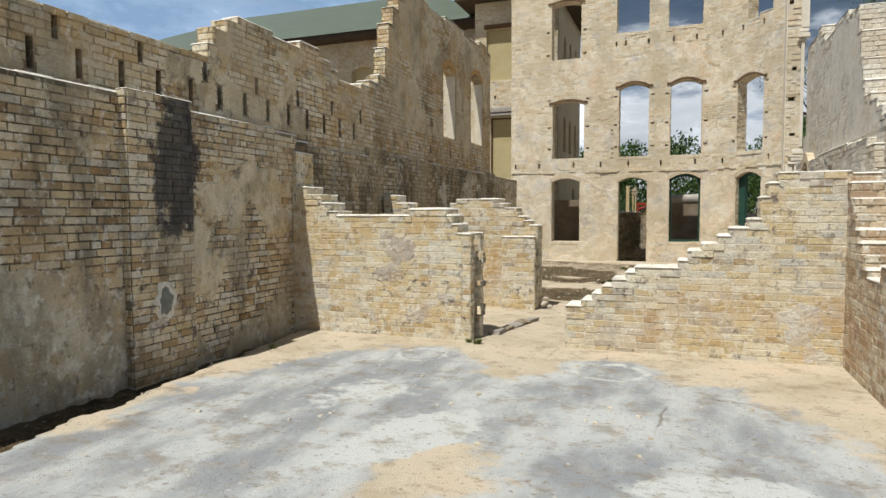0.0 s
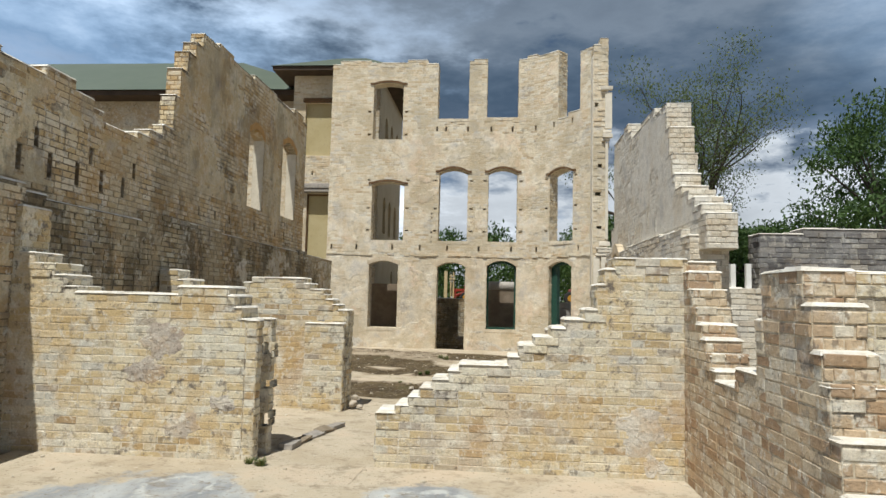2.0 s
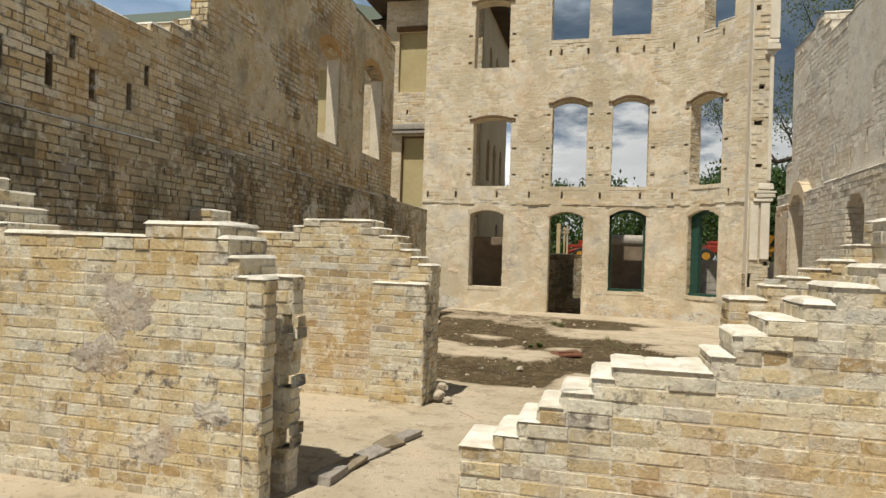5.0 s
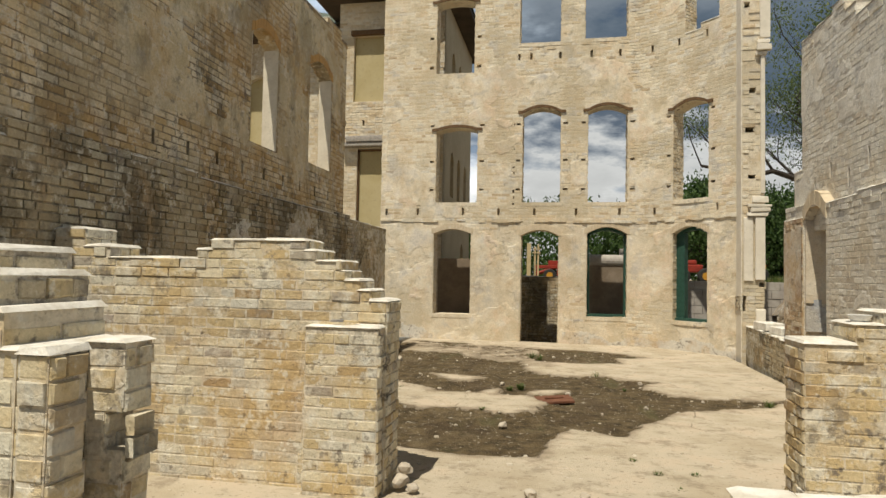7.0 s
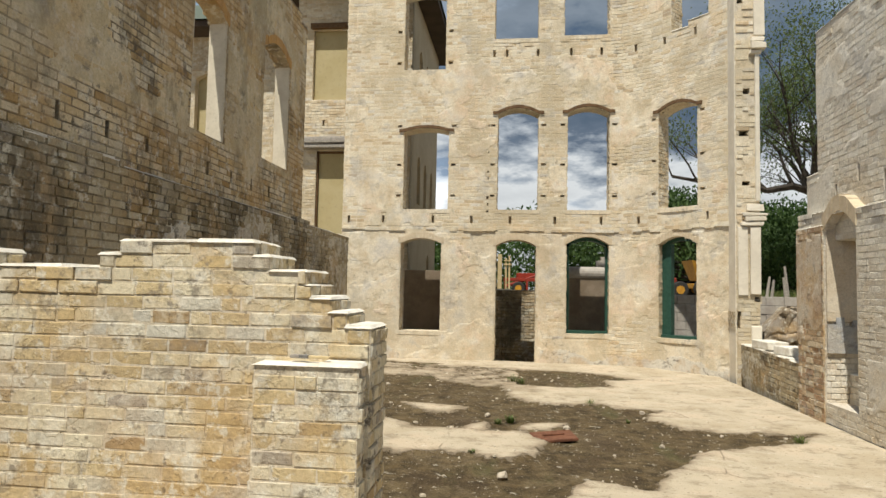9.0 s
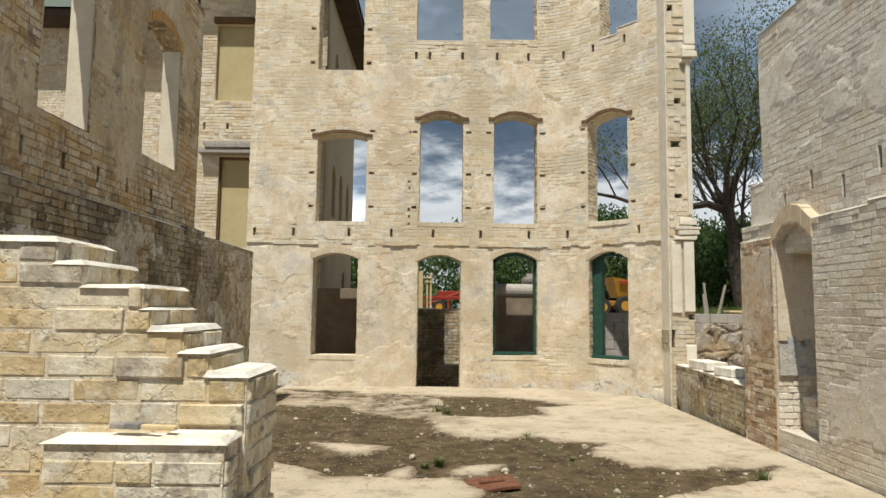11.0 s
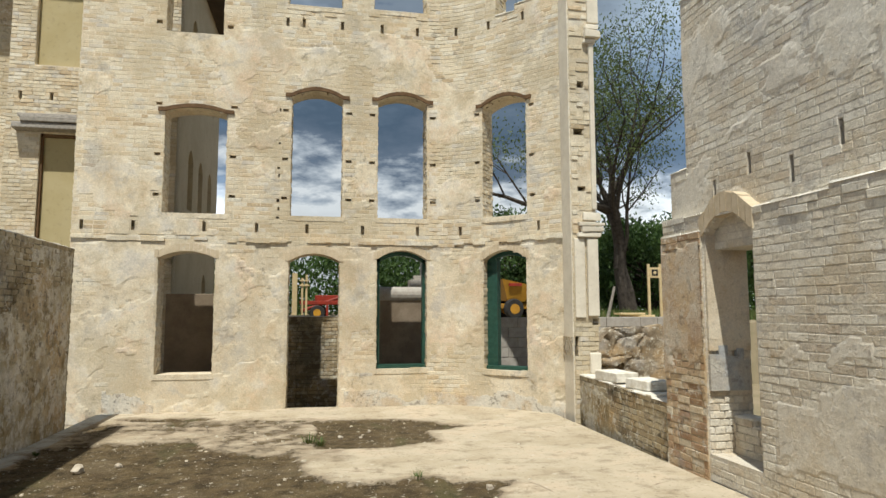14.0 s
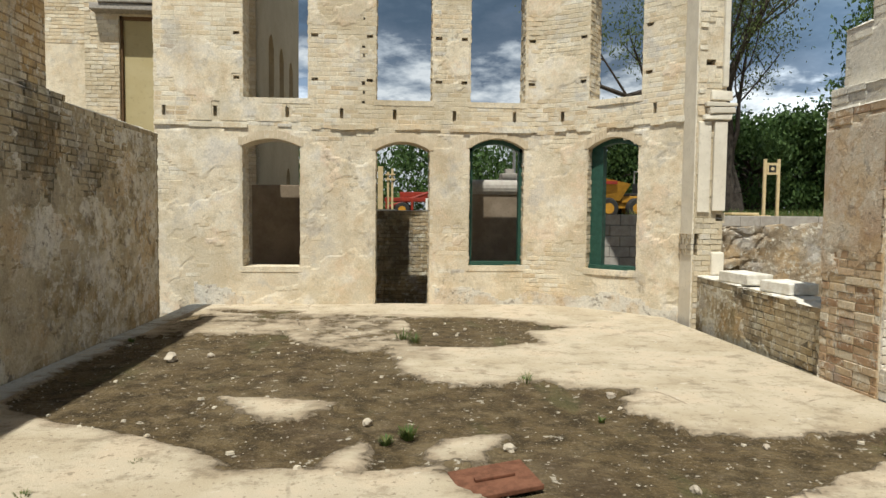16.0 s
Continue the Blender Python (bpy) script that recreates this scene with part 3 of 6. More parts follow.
def arch(parent, face, u0, u1, z, rise, high, out, mat, pieces, name="arch", over=0.0, depth=0.1, gap=0.004):
    """A segmental arch of pieces over an opening."""
    verts, faces = [], []
    a, b = u0 - over, u1 + over
    mid, half = (u0 + u1) / 2, (u1 - u0) / 2
    zz = lambda u: z + rise * (1 - min(1.0, abs((u - mid) / half)) ** 2)
    for i in range(pieces):
        p, q = a + (b - a) * i / pieces + gap, a + (b - a) * (i + 1) / pieces - gap
        k = len(verts)
        jo = random.uniform(0, 0.006) if gap else 0
        jh = random.uniform(-0.012, 0.012) if gap else 0
        for d in (-out - jo, depth):
            for u, top in ((p, 0), (q, 0), (q, 1), (p, 1)):
                verts.append(face.at(u, d, zz(u) + 0.002 + (high + jh if top else 0)))
        faces += [tuple(x + k for x in f) for f in ((0, 1, 2, 3), (1, 5, 6, 2), (3, 2, 6, 7), (4, 0, 3, 7), (5, 4, 7, 6), (4, 5, 1, 0))]
    return part(name, (verts, faces), mat, parent)

# ---- the walls ----
FACE = Bend(2.6, (3.36, 13.90), (4.56, 12.36))
UE = FACE.us[-1]
G4, W4 = (FACE.u(3.44), FACE.u(4.06)), (FACE.u(3.44), FACE.u(4.08))
N3 = (FACE.u(3.66), FACE.u(4.25))
FACADE_HOLES = [
    (-2.17, -1.23, 0.61, 2.60, 0.12), (-0.002, 0.904, -0.2, 2.57, 0.14), (1.56, 2.49, 0.64, 2.62, 0.17), (*G4, 0.64, 2.60, 0.16),
    (-2.15, -1.10, 3.37, 5.17, 0.09), (0.0, 0.93, 3.37, 5.56, 0.14), (1.56, 2.49, 3.37, 5.57, 0.14), (*W4, 3.35, 5.42, 0.14),
    (-2.19, -1.21, 6.63, 8.42, 0.08),
]
FACADE_TOP = [(-3.55, 9.10), (-3.3, 9.22), (-2.3, 9.16), (-1.1, 9.24), (-0.45, 9.12), (-0.1, 7.30), (0.91, 9.20), (1.05, 9.26), (1.47, 7.34), (2.49, 9.24), (2.75, 9.34), (3.1, 9.28), (N3[0], 7.12), (N3[0] + 0.4, 7.24), (N3[1], 9.0)]
pk = []
for x in (-3.40, -2.59, -1.44, -0.56, 0.31, 1.30, 2.31, FACE.u(3.08), FACE.u(4.22)):
    pk.append((x - 0.03, x + 0.03, 3.05, 3.26, 0))
for x in (-0.10, 0.19, 0.89, 1.63, 2.30, FACE.u(3.02), FACE.u(3.55), FACE.u(4.05)):
    pk.append((x - 0.03, x + 0.03, 6.88, 7.08, 0))
for a, b in ((-2.15, -1.10), (0.0, 0.93), (1.56, 2.49), W4):
    for z in (3.66, 4.38, 5.28):
        pk += [(a - 0.15, a - 0.05, z, z + 0.065, 0), (b + 0.05, b + 0.16, z, z + 0.065, 0)]
for k in range(17):
    if k in (0, 1, 2, 5, 6, 9, 13):
        pk.append((-0.23 + 0.02 * (k % 2), -0.18, 3.32 + 0.15 * k, 3.36 + 0.15 * k + 0.02 * (k % 3), 0))
for z in (6.75, 7.5):
    pk += [(-2.35, -2.25, z, z + 0.07, 0), (-1.15, -1.05, z, z + 0.07, 0)]


def facade_bare(u, z, rnd):
    """Where the render has come off the facade's bricks."""
    p = face_noise(u, z)
    if z < 2.85:
        return p > 0.60 or rnd.random() < 0.08
    return p > 0.30 or rnd.random() < 0.7


def face_noise(u, z):
    return 0.5 + 0.5 * noise.fractal(Vector((u * 0.55, z * 0.8, 3.7)), 1.0, 2.0, 4)


facade = wall("wall_facade", "cream brick facade ruin with three storeys of empty arched windows", FACE, -3.55, UE, -0.3, FACADE_TOP, FACADE_HOLES, 0.45, M_FACADE, 11, (-0.6, 2.6, 2.9, 4.6), proud=0.0025, pockets=pk, back=False, bare=facade_bare, core="rendered_core", joint=0.006)
for a, b, z, r in ((-2.15, -1.10, 5.17, 0.09), (0.0, 0.93, 5.56, 0.14), (1.56, 2.49, 5.57, 0.14), (*W4, 5.42, 0.14), (-2.19, -1.21, 8.42, 0.08)):
    arch(facade, FACE, a, b, z, r, 0.065, 0.035, M_TIMBER, 10, "timber_arch", 0.11, 0.14, 0.0)
for a, b, z, r in ((-2.17, -1.23, 2.60, 0.12), (-0.002, 0.904, 2.57, 0.14), (1.56, 2.49, 2.62, 0.17), (*G4, 2.60, 0.16)):
    arch(facade, FACE, a, b, z, r, 0.13, 0.008, M_ARCHBRICK, 15, "brick_arch", 0.06, 0.05)
PIER_FACE = Line((4.53, 12.02), (4.95, 12.02))
PIER_HOLES = [(-0.01, 0.07, 0.95, 1.3, 0), (0.3, 0.41, 1.46, 1.55, 0), (0.05, 0.22, 4.55, 4.66, 0), (0.1, 0.24, 3.62, 3.7, 0), (0.12, 0.25, 5.35, 5.46, 0), (0.33, 0.41, 5.9, 6.1, 0), (0.02, 0.14, 7.1, 7.22, 0)]
pier = wall("facade_pier", "jagged broken brick pier at the end of the facade", PIER_FACE, 0, 0.4, -0.3, [(0, 8.9), (0.18, 9.1)], PIER_HOLES, 0.42, M_FACADE, 12, (0, 0.4, 0.2, 1.6), proud=0.012, category="pier", bare=lambda u, z, r: z < 1.55 or r.random() < 0.45)
part("plaster_strip", boxes((4.545, 4.72, 11.985, 12.02, 1.58, 2.84), bevel=0.008, jit=0.004), M_JAMBPLASTER, pier, "smooth pale plaster strip")
part("plaster_strip", boxes((4.755, 4.94, 11.96, 12.02, 1.6, 2.84), bevel=0.008, jit=0.004), M_JAMBPLASTER, pier, "smooth pale plaster strip")
part("plaster_strip", boxes((4.86, 4.94, 11.97, 12.02, 3.32, 6.1), bevel=0.012, jit=0.004), M_JAMBPLASTER, pier, "narrow plaster moulding")
part("plaster_strip", boxes((4.765, 4.945, 11.96, 12.02, 0.70, 1.02), bevel=0.02, jit=0.008), M_JAMBPLASTER, pier)
part("return_plaster", boxes((4.505, 4.53, 12.03, 12.40, -0.1, 8.6)), M_JAMBPLASTER, pier, "plastered inner corner")
for cz0, cz1, cx0, cx1, cy in ((2.86, 2.93, 4.6, 4.99, 11.95), (2.95, 3.03, 4.66, 5.03, 11.92), (3.05, 3.10, 4.62, 5.06, 11.93), (3.13, 3.26, 4.7, 5.0, 11.96), (6.10, 6.17, 4.76, 4.98, 11.95), (6.19, 6.31, 4.78, 5.04, 11.90), (6.34, 6.42, 4.8, 5.02, 11.93), (6.45, 7.5, 4.84, 5.03, 11.96), (7.56, 7.66, 4.72, 5.05, 11.92)):
    part("corbel", boxes((cx0, cx1, cy, 12.03, cz0, cz1), bevel=0.012, jit=0.012), M_JAMBPLASTER, pier, "broken projecting corbel")
rnd = random.Random(5)
verts, faces = [], []
u = -3.55
while u < UE - 0.1:
    e = u + rnd.uniform(0.07, 0.34)
    if rnd.random() < 0.86:
        k, o = len(verts), rnd.uniform(0.012, 0.045)
        z0, z1 = 2.905 + rnd.uniform(-0.025, 0.015), 2.95 + rnd.uniform(-0.015, 0.03)
        for d in (-o, 0.05):
            for uu, zz in ((u, z0), (min(e, UE), z0), (min(e, UE), z1), (u, z1)):
                verts.append(FACE.at(uu, d, zz))
        faces += [tuple(x + k for x in f) for f in ((0, 1, 2, 3), (1, 5, 6, 2), (3, 2, 6, 7), (4, 0, 3, 7), (4, 5, 1, 0))]
    u = e
part("string_course", (verts, faces), M_FACADE["island"], facade, "crumbling projecting string course")


def sill(a, b, z):
    v, f = [], []
    for d in (-0.009, 0.46):
        for uu, zz in ((a - 0.03, z - 0.075), (b + 0.03, z - 0.075), (b + 0.03, z + 0.012), (a - 0.03, z + 0.012)):
            v.append(FACE.at(uu, d, zz))
    f = [(0, 1, 2, 3), (1, 5, 6, 2), (3, 2, 6, 7), (4, 0, 3, 7), (4, 5, 1, 0)]
    part("window_sill", (v, f), M_FACADE["none"], facade)


for a, b, z in ((-2.15, -1.10, 3.37), (0.0, 0.93, 3.37), (1.56, 2.49, 3.37), (*W4, 3.35), (-2.17, -1.23, 0.61), (1.56, 2.49, 0.64), (*G4, 0.64), (-0.1, 0.91, 7.30), (1.47, 2.49, 7.34)):
    sill(a, b, z)


def green_frame(a, b, z0, z1, rise, wide, label):
    """A painted timber frame standing in a window opening."""
    top = thing("window_frame", label, "window frame")
    for name, ua, ub in (("jamb", a, a + wide), ("jamb", b - 0.06, b)):
        v = [FACE.at(u, d, z) for d in (0.16, 0.30) for u, z in ((ua, z0), (ub, z0), (ub, z1 + 0.02), (ua, z1 + 0.02))]
        part(name, (v, [(0, 1, 2, 3), (1, 5, 6, 2), (3, 2, 6, 7), (4, 0, 3, 7), (5, 4, 7, 6), (4, 5, 1, 0)]), M_GREEN, top)
    v = [FACE.at(u, d, z) for d in (0.10, 0.32) for u, z in ((a, z0), (b, z0), (b, z0 + 0.06), (a, z0 + 0.06))]
    part("bottom_rail", (v, [(0, 1, 2, 3), (1, 5, 6, 2), (3, 2, 6, 7), (4, 0, 3, 7), (5, 4, 7, 6), (4, 5, 1, 0)]), M_GREEN, top)
    mid, half, verts, faces = (a + b) / 2, (b - a) / 2, [], []
    for i in range(9):
        u = a + (b - a) * i / 8
        z = z1 + rise * (1 - ((u - mid) / half) ** 2)
        for d in (0.16, 0.30):
            verts += [FACE.at(u, d, z - 0.075), FACE.at(u, d, z - 0.002)]
    for i in range(8):
        k = 4 * i
        faces += [(k, k + 4, k + 5, k + 1), (k + 2, k + 3, k + 7, k + 6), (k, k + 2, k + 6, k + 4)]
    part("arched_head", (verts, faces), M_GREEN, top)


green_frame(1.56, 2.49, 0.655, 2.62, 0.17, 0.07, "dark green painted timber window frame without glass")
green_frame(*G4, 0.655, 2.60, 0.16, 0.20, "dark green painted timber frame leaning in a brick window opening")

# left wall: a thick lower wall with a ledge, and a thinner upper wall set back on it
LEFT = Line((-3.0, -11.0), (-3.0, 13.0))   # depth runs to -x
wl = lambda y: y + 11.0

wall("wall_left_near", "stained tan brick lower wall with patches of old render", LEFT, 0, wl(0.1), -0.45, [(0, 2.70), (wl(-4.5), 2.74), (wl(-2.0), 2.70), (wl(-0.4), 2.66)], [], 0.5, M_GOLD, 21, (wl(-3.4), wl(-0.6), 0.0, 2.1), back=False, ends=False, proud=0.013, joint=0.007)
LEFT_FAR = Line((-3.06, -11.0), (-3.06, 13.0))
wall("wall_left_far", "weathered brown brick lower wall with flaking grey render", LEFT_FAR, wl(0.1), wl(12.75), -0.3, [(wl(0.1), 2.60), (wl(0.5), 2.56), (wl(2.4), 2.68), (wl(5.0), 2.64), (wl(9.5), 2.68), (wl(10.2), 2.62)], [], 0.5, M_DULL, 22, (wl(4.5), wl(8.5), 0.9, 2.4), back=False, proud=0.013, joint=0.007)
UPPER = Line((-3.13, -11.0), (-3.13, 13.0))
UP_TOP = [(0, 3.36), (wl(-7), 3.44), (wl(-4.2), 3.38), (wl(-1.45), 3.56), (wl(-1.36), 3.76), (wl(-1.1), 3.92), (wl(-0.9), 4.0), (wl(-0.2), 3.94), (wl(0.45), 4.04), (wl(0.95), 3.92), (wl(1.3), 3.82), (wl(1.5), 3.70), (wl(2.3), 3.78), (wl(2.6), 3.90), (wl(2.95), 4.06), (wl(3.25), 4.62), (wl(3.4), 5.1), (wl(3.6), 5.45), (wl(3.85), 5.7), (wl(4.1), 5.95), (wl(4.7), 6.02), (wl(5.3), 5.95), (wl(6.4), 6.05), (wl(7.7), 6.0), (wl(9.0), 6.12), (wl(9.7), 6.0)]
UP_HOLES = [(wl(6.25), wl(7.08), 3.33, 4.82, 0.16), (wl(8.25), wl(9.25), 3.38, 5.02, 0.18)]
up_pockets = []
for k in range(15):
    y = -4.6 + 0.47 * k
    up_pockets.append((wl(y), wl(y) + 0.065, 2.82, 3.09, 0))
    if k % 2 == 0:
        up_pockets.append((wl(y + 0.24), wl(y + 0.24) + 0.06, 3.12, 3.34, 0))
for k in range(9):
    y = 4.2 + 0.62 * k
    up_pockets.append((wl(y), wl(y) + 0.045, 2.84, 3.04, 0))
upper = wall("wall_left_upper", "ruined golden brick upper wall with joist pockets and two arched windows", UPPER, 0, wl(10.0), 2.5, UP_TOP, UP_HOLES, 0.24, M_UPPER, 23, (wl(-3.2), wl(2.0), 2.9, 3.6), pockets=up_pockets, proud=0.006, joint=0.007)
for a, b, z0, z1, r in UP_HOLES:
    arch(upper, UPPER, a, b, z1, r, 0.13, 0.008, M_ORANGE, 11, "brick_arch", 0.03, 0.22)
    for y in (a - 11.0, b - 11.0):
        part("reveal", boxes((-3.365, -3.136, y - 0.026, y + 0.026, z0 + 0.004, z1 + r * 0.2), bevel=0.012, jit=0.004), M_REVEAL, upper, "smooth grey plaster reveal")
# pilaster against the near wall
PIL = Line((-2.90, -2.86), (-2.90, -2.0))
wall("pilaster", "soot-blackened brick pilaster on the stained wall", PIL, 0, 0.85, -0.45, [(0, 2.78)], [], 0.12, M_GOLD, 24, (0, 0.85, 0, 2.0), back=False, ends=True, kind="structure", category="pilaster")

# low cross walls
S1 = Line((-3.0, 0.0), (4.0, 0.0))
sx = lambda x: x + 3.0
wall("cross_wall", "broken low cream brick cross wall with stained face", S1, 0, sx(-0.55), -0.25, [(0, 2.42), (sx(-2.93), 1.95), (sx(-2.77), 1.84), (sx(-2.54), 1.73), (sx(-2.42), 1.62), (sx(-2.31), 1.56), (sx(-1.25), 1.64), (sx(-0.74), 1.56), (sx(-0.67), 1.45), (sx(-0.60), 1.34)], [], 0.42, M_CREAM, 31, (sx(-2.0), sx(-0.44), 0.0, 1.7), proud=0.0028)
wall("cross_wall", "low cream brick cross wall stepping up like a ruined stair", S1, sx(0.75), sx(3.60), -0.25, [(sx(0.75), 0.504), (sx(0.93), 0.578), (sx(1.05), 0.662), (sx(1.16), 0.747), (sx(1.27), 0.831), (sx(1.42), 0.915), (sx(1.52), 0.978), (sx(1.98), 1.063), (sx(2.08), 1.168), (sx(2.22), 1.252), (sx(2.38), 1.336), (sx(2.50), 1.421), (sx(2.68), 1.517), (sx(2.79), 1.748), (sx(2.86), 1.896), (sx(2.95), 2.001)], [], 0.38, M_CREAM, 32, (sx(0.75), sx(2.6), 0.0, 1.4), proud=0.0028)
wall("wall_jamb", "front leaf of the broken wall end", Line((-0.54, 0.0), (-0.44, 0.0)), 0, 0.1, -0.25, [(0, 1.33)], [], 0.15, M_CREAM, 45, (0, 0.1, 0, 1.4), proud=0.0028, category="wall end")
wall("wall_jamb", "rear leaf of the broken wall end, toothed", Line((-0.54, 0.28), (-0.40, 0.28)), 0, 0.14, -0.25, [(0, 1.34)], [(0.06, 0.15, 0.62, 0.74, 0), (0.07, 0.15, 0.98, 1.12, 0), (0.06, 0.15, 0.25, 0.4, 0)], 0.14, M_CREAM, 46, (0, 0.14, 0, 1.4), proud=0.0028, category="wall end")
S2 = Line((-3.0, 2.86), (4.5, 2.86))
wall("cross_wall", "broken cream brick cross wall with a stepped top", S2, 0, sx(-0.22), -0.2, [(0, 1.90), (sx(-2.73), 1.76), (sx(-2.5), 1.675), (sx(-1.74), 1.745), (sx(-1.62), 1.82), (sx(-0.86), 1.745), (sx(-0.77), 1.67), (sx(-0.57), 1.60), (sx(-0.54), 1.53), (sx(-0.44), 1.46), (sx(-0.35), 1.385)], [], 0.36, M_CREAM, 33, (sx(-2.0), sx(-0.15), 0.45, 1.8), proud=0.0028)
wall("brick_pier", "square cream brick pier built against the cross wall", Line((-0.78, 2.72), (-0.235, 2.72)), 0, 0.54, -0.2, [(0, 1.20)], [], 0.135, M_CREAM, 34, (0, 0.5, 0, 1.2), proud=0.0028, back=False, category="pier")
wall("cross_wall", "cream brick cross wall rising in steps to the side wall", S2, sx(2.56), sx(4.35), -0.2, [(sx(2.56), 1.19), (sx(2.86), 1.32), (sx(3.02), 1.40), (sx(3.2), 1.48), (sx(3.36), 1.56), (sx(3.55), 1.70), (sx(3.75), 1.92), (sx(4.05), 2.1)], [], 0.36, M_CREAM, 35, (sx(2.56), sx(3.6), 0.2, 1.5), proud=0.0028)
# right wall of the near room, a stepped pier in it, seen from its -x face
RA = Line((3.58, 0.38), (3.58, -6.0))   # depth runs to +x
ry = lambda y: 0.38 - y
wall("wall_right_near", "low brick side wall broken down in pale steps", RA, 0, ry(-4.2), -0.3, [(0, 1.98), (ry(0.02), 1.88), (ry(-0.12), 1.72), (ry(-0.24), 1.56), (ry(-0.36), 1.42), (ry(-0.48), 1.30), (ry(-0.60), 1.18), (ry(-0.72), 1.07), (ry(-0.84), 1.0), (ry(-1.25), 1.14), (ry(-1.62), 1.5), (ry(-1.72), 1.80), (ry(-2.28), 1.60), (ry(-2.38), 1.34), (ry(-2.48), 1.18), (ry(-2.56), 0.92), (ry(-2.66), 0.66), (ry(-2.76), 0.56), (ry(-2.88), 0.46), (ry(-3.0), 0.36), (ry(-3.2), 0.26), (ry(-3.5), 0.16), (ry(-3.9), 0.08)], [], 0.29, M_SIDE, 36, (ry(0), ry(-2.2), 0.1, 1.6), proud=0.0028)
wall("cross_wall", "cream brick stub at the back of the stepped pier", Line((3.87, -2.24), (4.12, -2.24)), 0, 0.24, -0.3, [(0, 1.79)], [], 0.40, M_CREAM, 37, (0, 0.24, 0.0, 1.8), proud=0.004)
wall("cross_wall", "short stepped grey brick wall stub", Line((5.3, 0.6), (6.3, 0.6)), 0, 0.75, -0.1, [(0, 1.74), (0.2, 1.58), (0.34, 1.42), (0.48, 1.12)], [], 0.36, M_GREY, 38, (0, 0.75, 0, 1.4))
wall("wall_right_grey", "long dark grey brick wall", Line((5.6, 3.4), (13.0, 3.4)), 0, 7.4, -0.2, [(0, 2.62), (0.6, 2.70), (2.2, 2.76), (4.0, 2.84), (6.0, 2.78)], [], 0.4, M_DARKGREY, 39, (0.2, 3.0, 0.9, 2.4), back=False)
wall("wall_link", "low grey brick wall joining the side walls", Line((4.75, 3.1), (5.7, 3.1)), 0, 0.9, -0.2, [(0, 1.82)], [], 0.35, M_GREY, 40, (0, 0.9, 0.8, 1.8), back=False)

# right wall of the far room
RB = Line((4.40, 9.05), (4.40, -2.0))
rb = lambda y: 9.05 - y
DOORWAY = (rb(8.30), rb(7.52), 0.26, 2.42, 0.22)
NICHE = (rb(5.75), rb(5.15), 1.55, 2.25, 0.18)
rlow = wall("wall_right_far", "grey weathered brick side wall with an arched doorway", RB, 0, rb(2.62), -0.3, [(0, 2.68), (rb(8.3), 2.62), (rb(6.6), 2.66), (rb(4.2), 2.62), (rb(3.0), 2.5)], [DOORWAY, NICHE], 0.5, M_GREY, 41, (rb(7.3), rb(4.6), 0.3, 2.3), proud=0.003)
RU = Line((4.52, 9.05), (4.52, -2.0))
GABLE_TOP = [(0, 3.25), (rb(8.72), 5.18), (rb(7.6), 5.26), (rb(7.2), 5.05), (rb(6.9), 4.86), (rb(6.0), 4.93), (rb(5.0), 4.78), (rb(4.22), 4.35), (rb(4.06), 3.9), (rb(3.9), 3.55), (rb(3.75), 3.3), (rb(3.4), 3.18), (rb(3.1), 3.04), (rb(2.8), 2.9), (rb(2.5), 2.76)]
wall("wall_right_upper", "tall grey brick gable wall broken into steps", RU, 0, rb(2.3), 2.3, GABLE_TOP, [], 0.38, M_GREY, 42, (rb(8.4), rb(5.6), 2.7, 3.7), proud=0.003, pockets=[(rb(8.25 - 0.55 * k), rb(8.25 - 0.55 * k) + 0.05, 2.78 + 0.16 * (k % 2), 3.02 + 0.16 * (k % 2), 0) for k in range(7)])
wall("door_pier", "reddish brown brick pier beside the arched doorway", Line((4.385, 9.06), (4.385, 8.31)), 0, 0.75, -0.2, [(0, 2.5)], [], 0.014, M_UMBER, 47, (0, 0.7, 0, 2.5), back=False, ends=False, category="pier")
arch(rlow, RB, DOORWAY[0], DOORWAY[1], 2.42, 0.22, 0.2, 0.012, M_ARCHBRICK, 9, "brick_arch", 0.03, 0.45)
wall("door_infill", "grey brick infill at the foot of the doorway", Line((4.68, 8.36), (4.68, 7.52)), 0, 0.5, -0.2, [(0, 0.62), (0.35, 0.55)], [], 0.2, M_GREY, 43, None, category="infill")
wall("wall_sill", "knee-high rubble wall under a missing window", Line((4.60, 12.01), (4.42, 9.06)), 0, 2.95, -0.3, [(0, 0.68), (1.2, 0.66), (2.5, 0.65)], [], 0.42, M_DULL, 44, (0.2, 3.2, 0.0, 0.66), proud=0.0028)

# ---- floor and ground ----
def blob(x, y, cx, cy, rx, ry_, turn=0.0):
    c, s = math.cos(turn), math.sin(turn)
    dx, dy = x - cx, y - cy
    return 1.0 - math.hypot((dx * c + dy * s) / rx, (-dx * s + dy * c) / ry_)


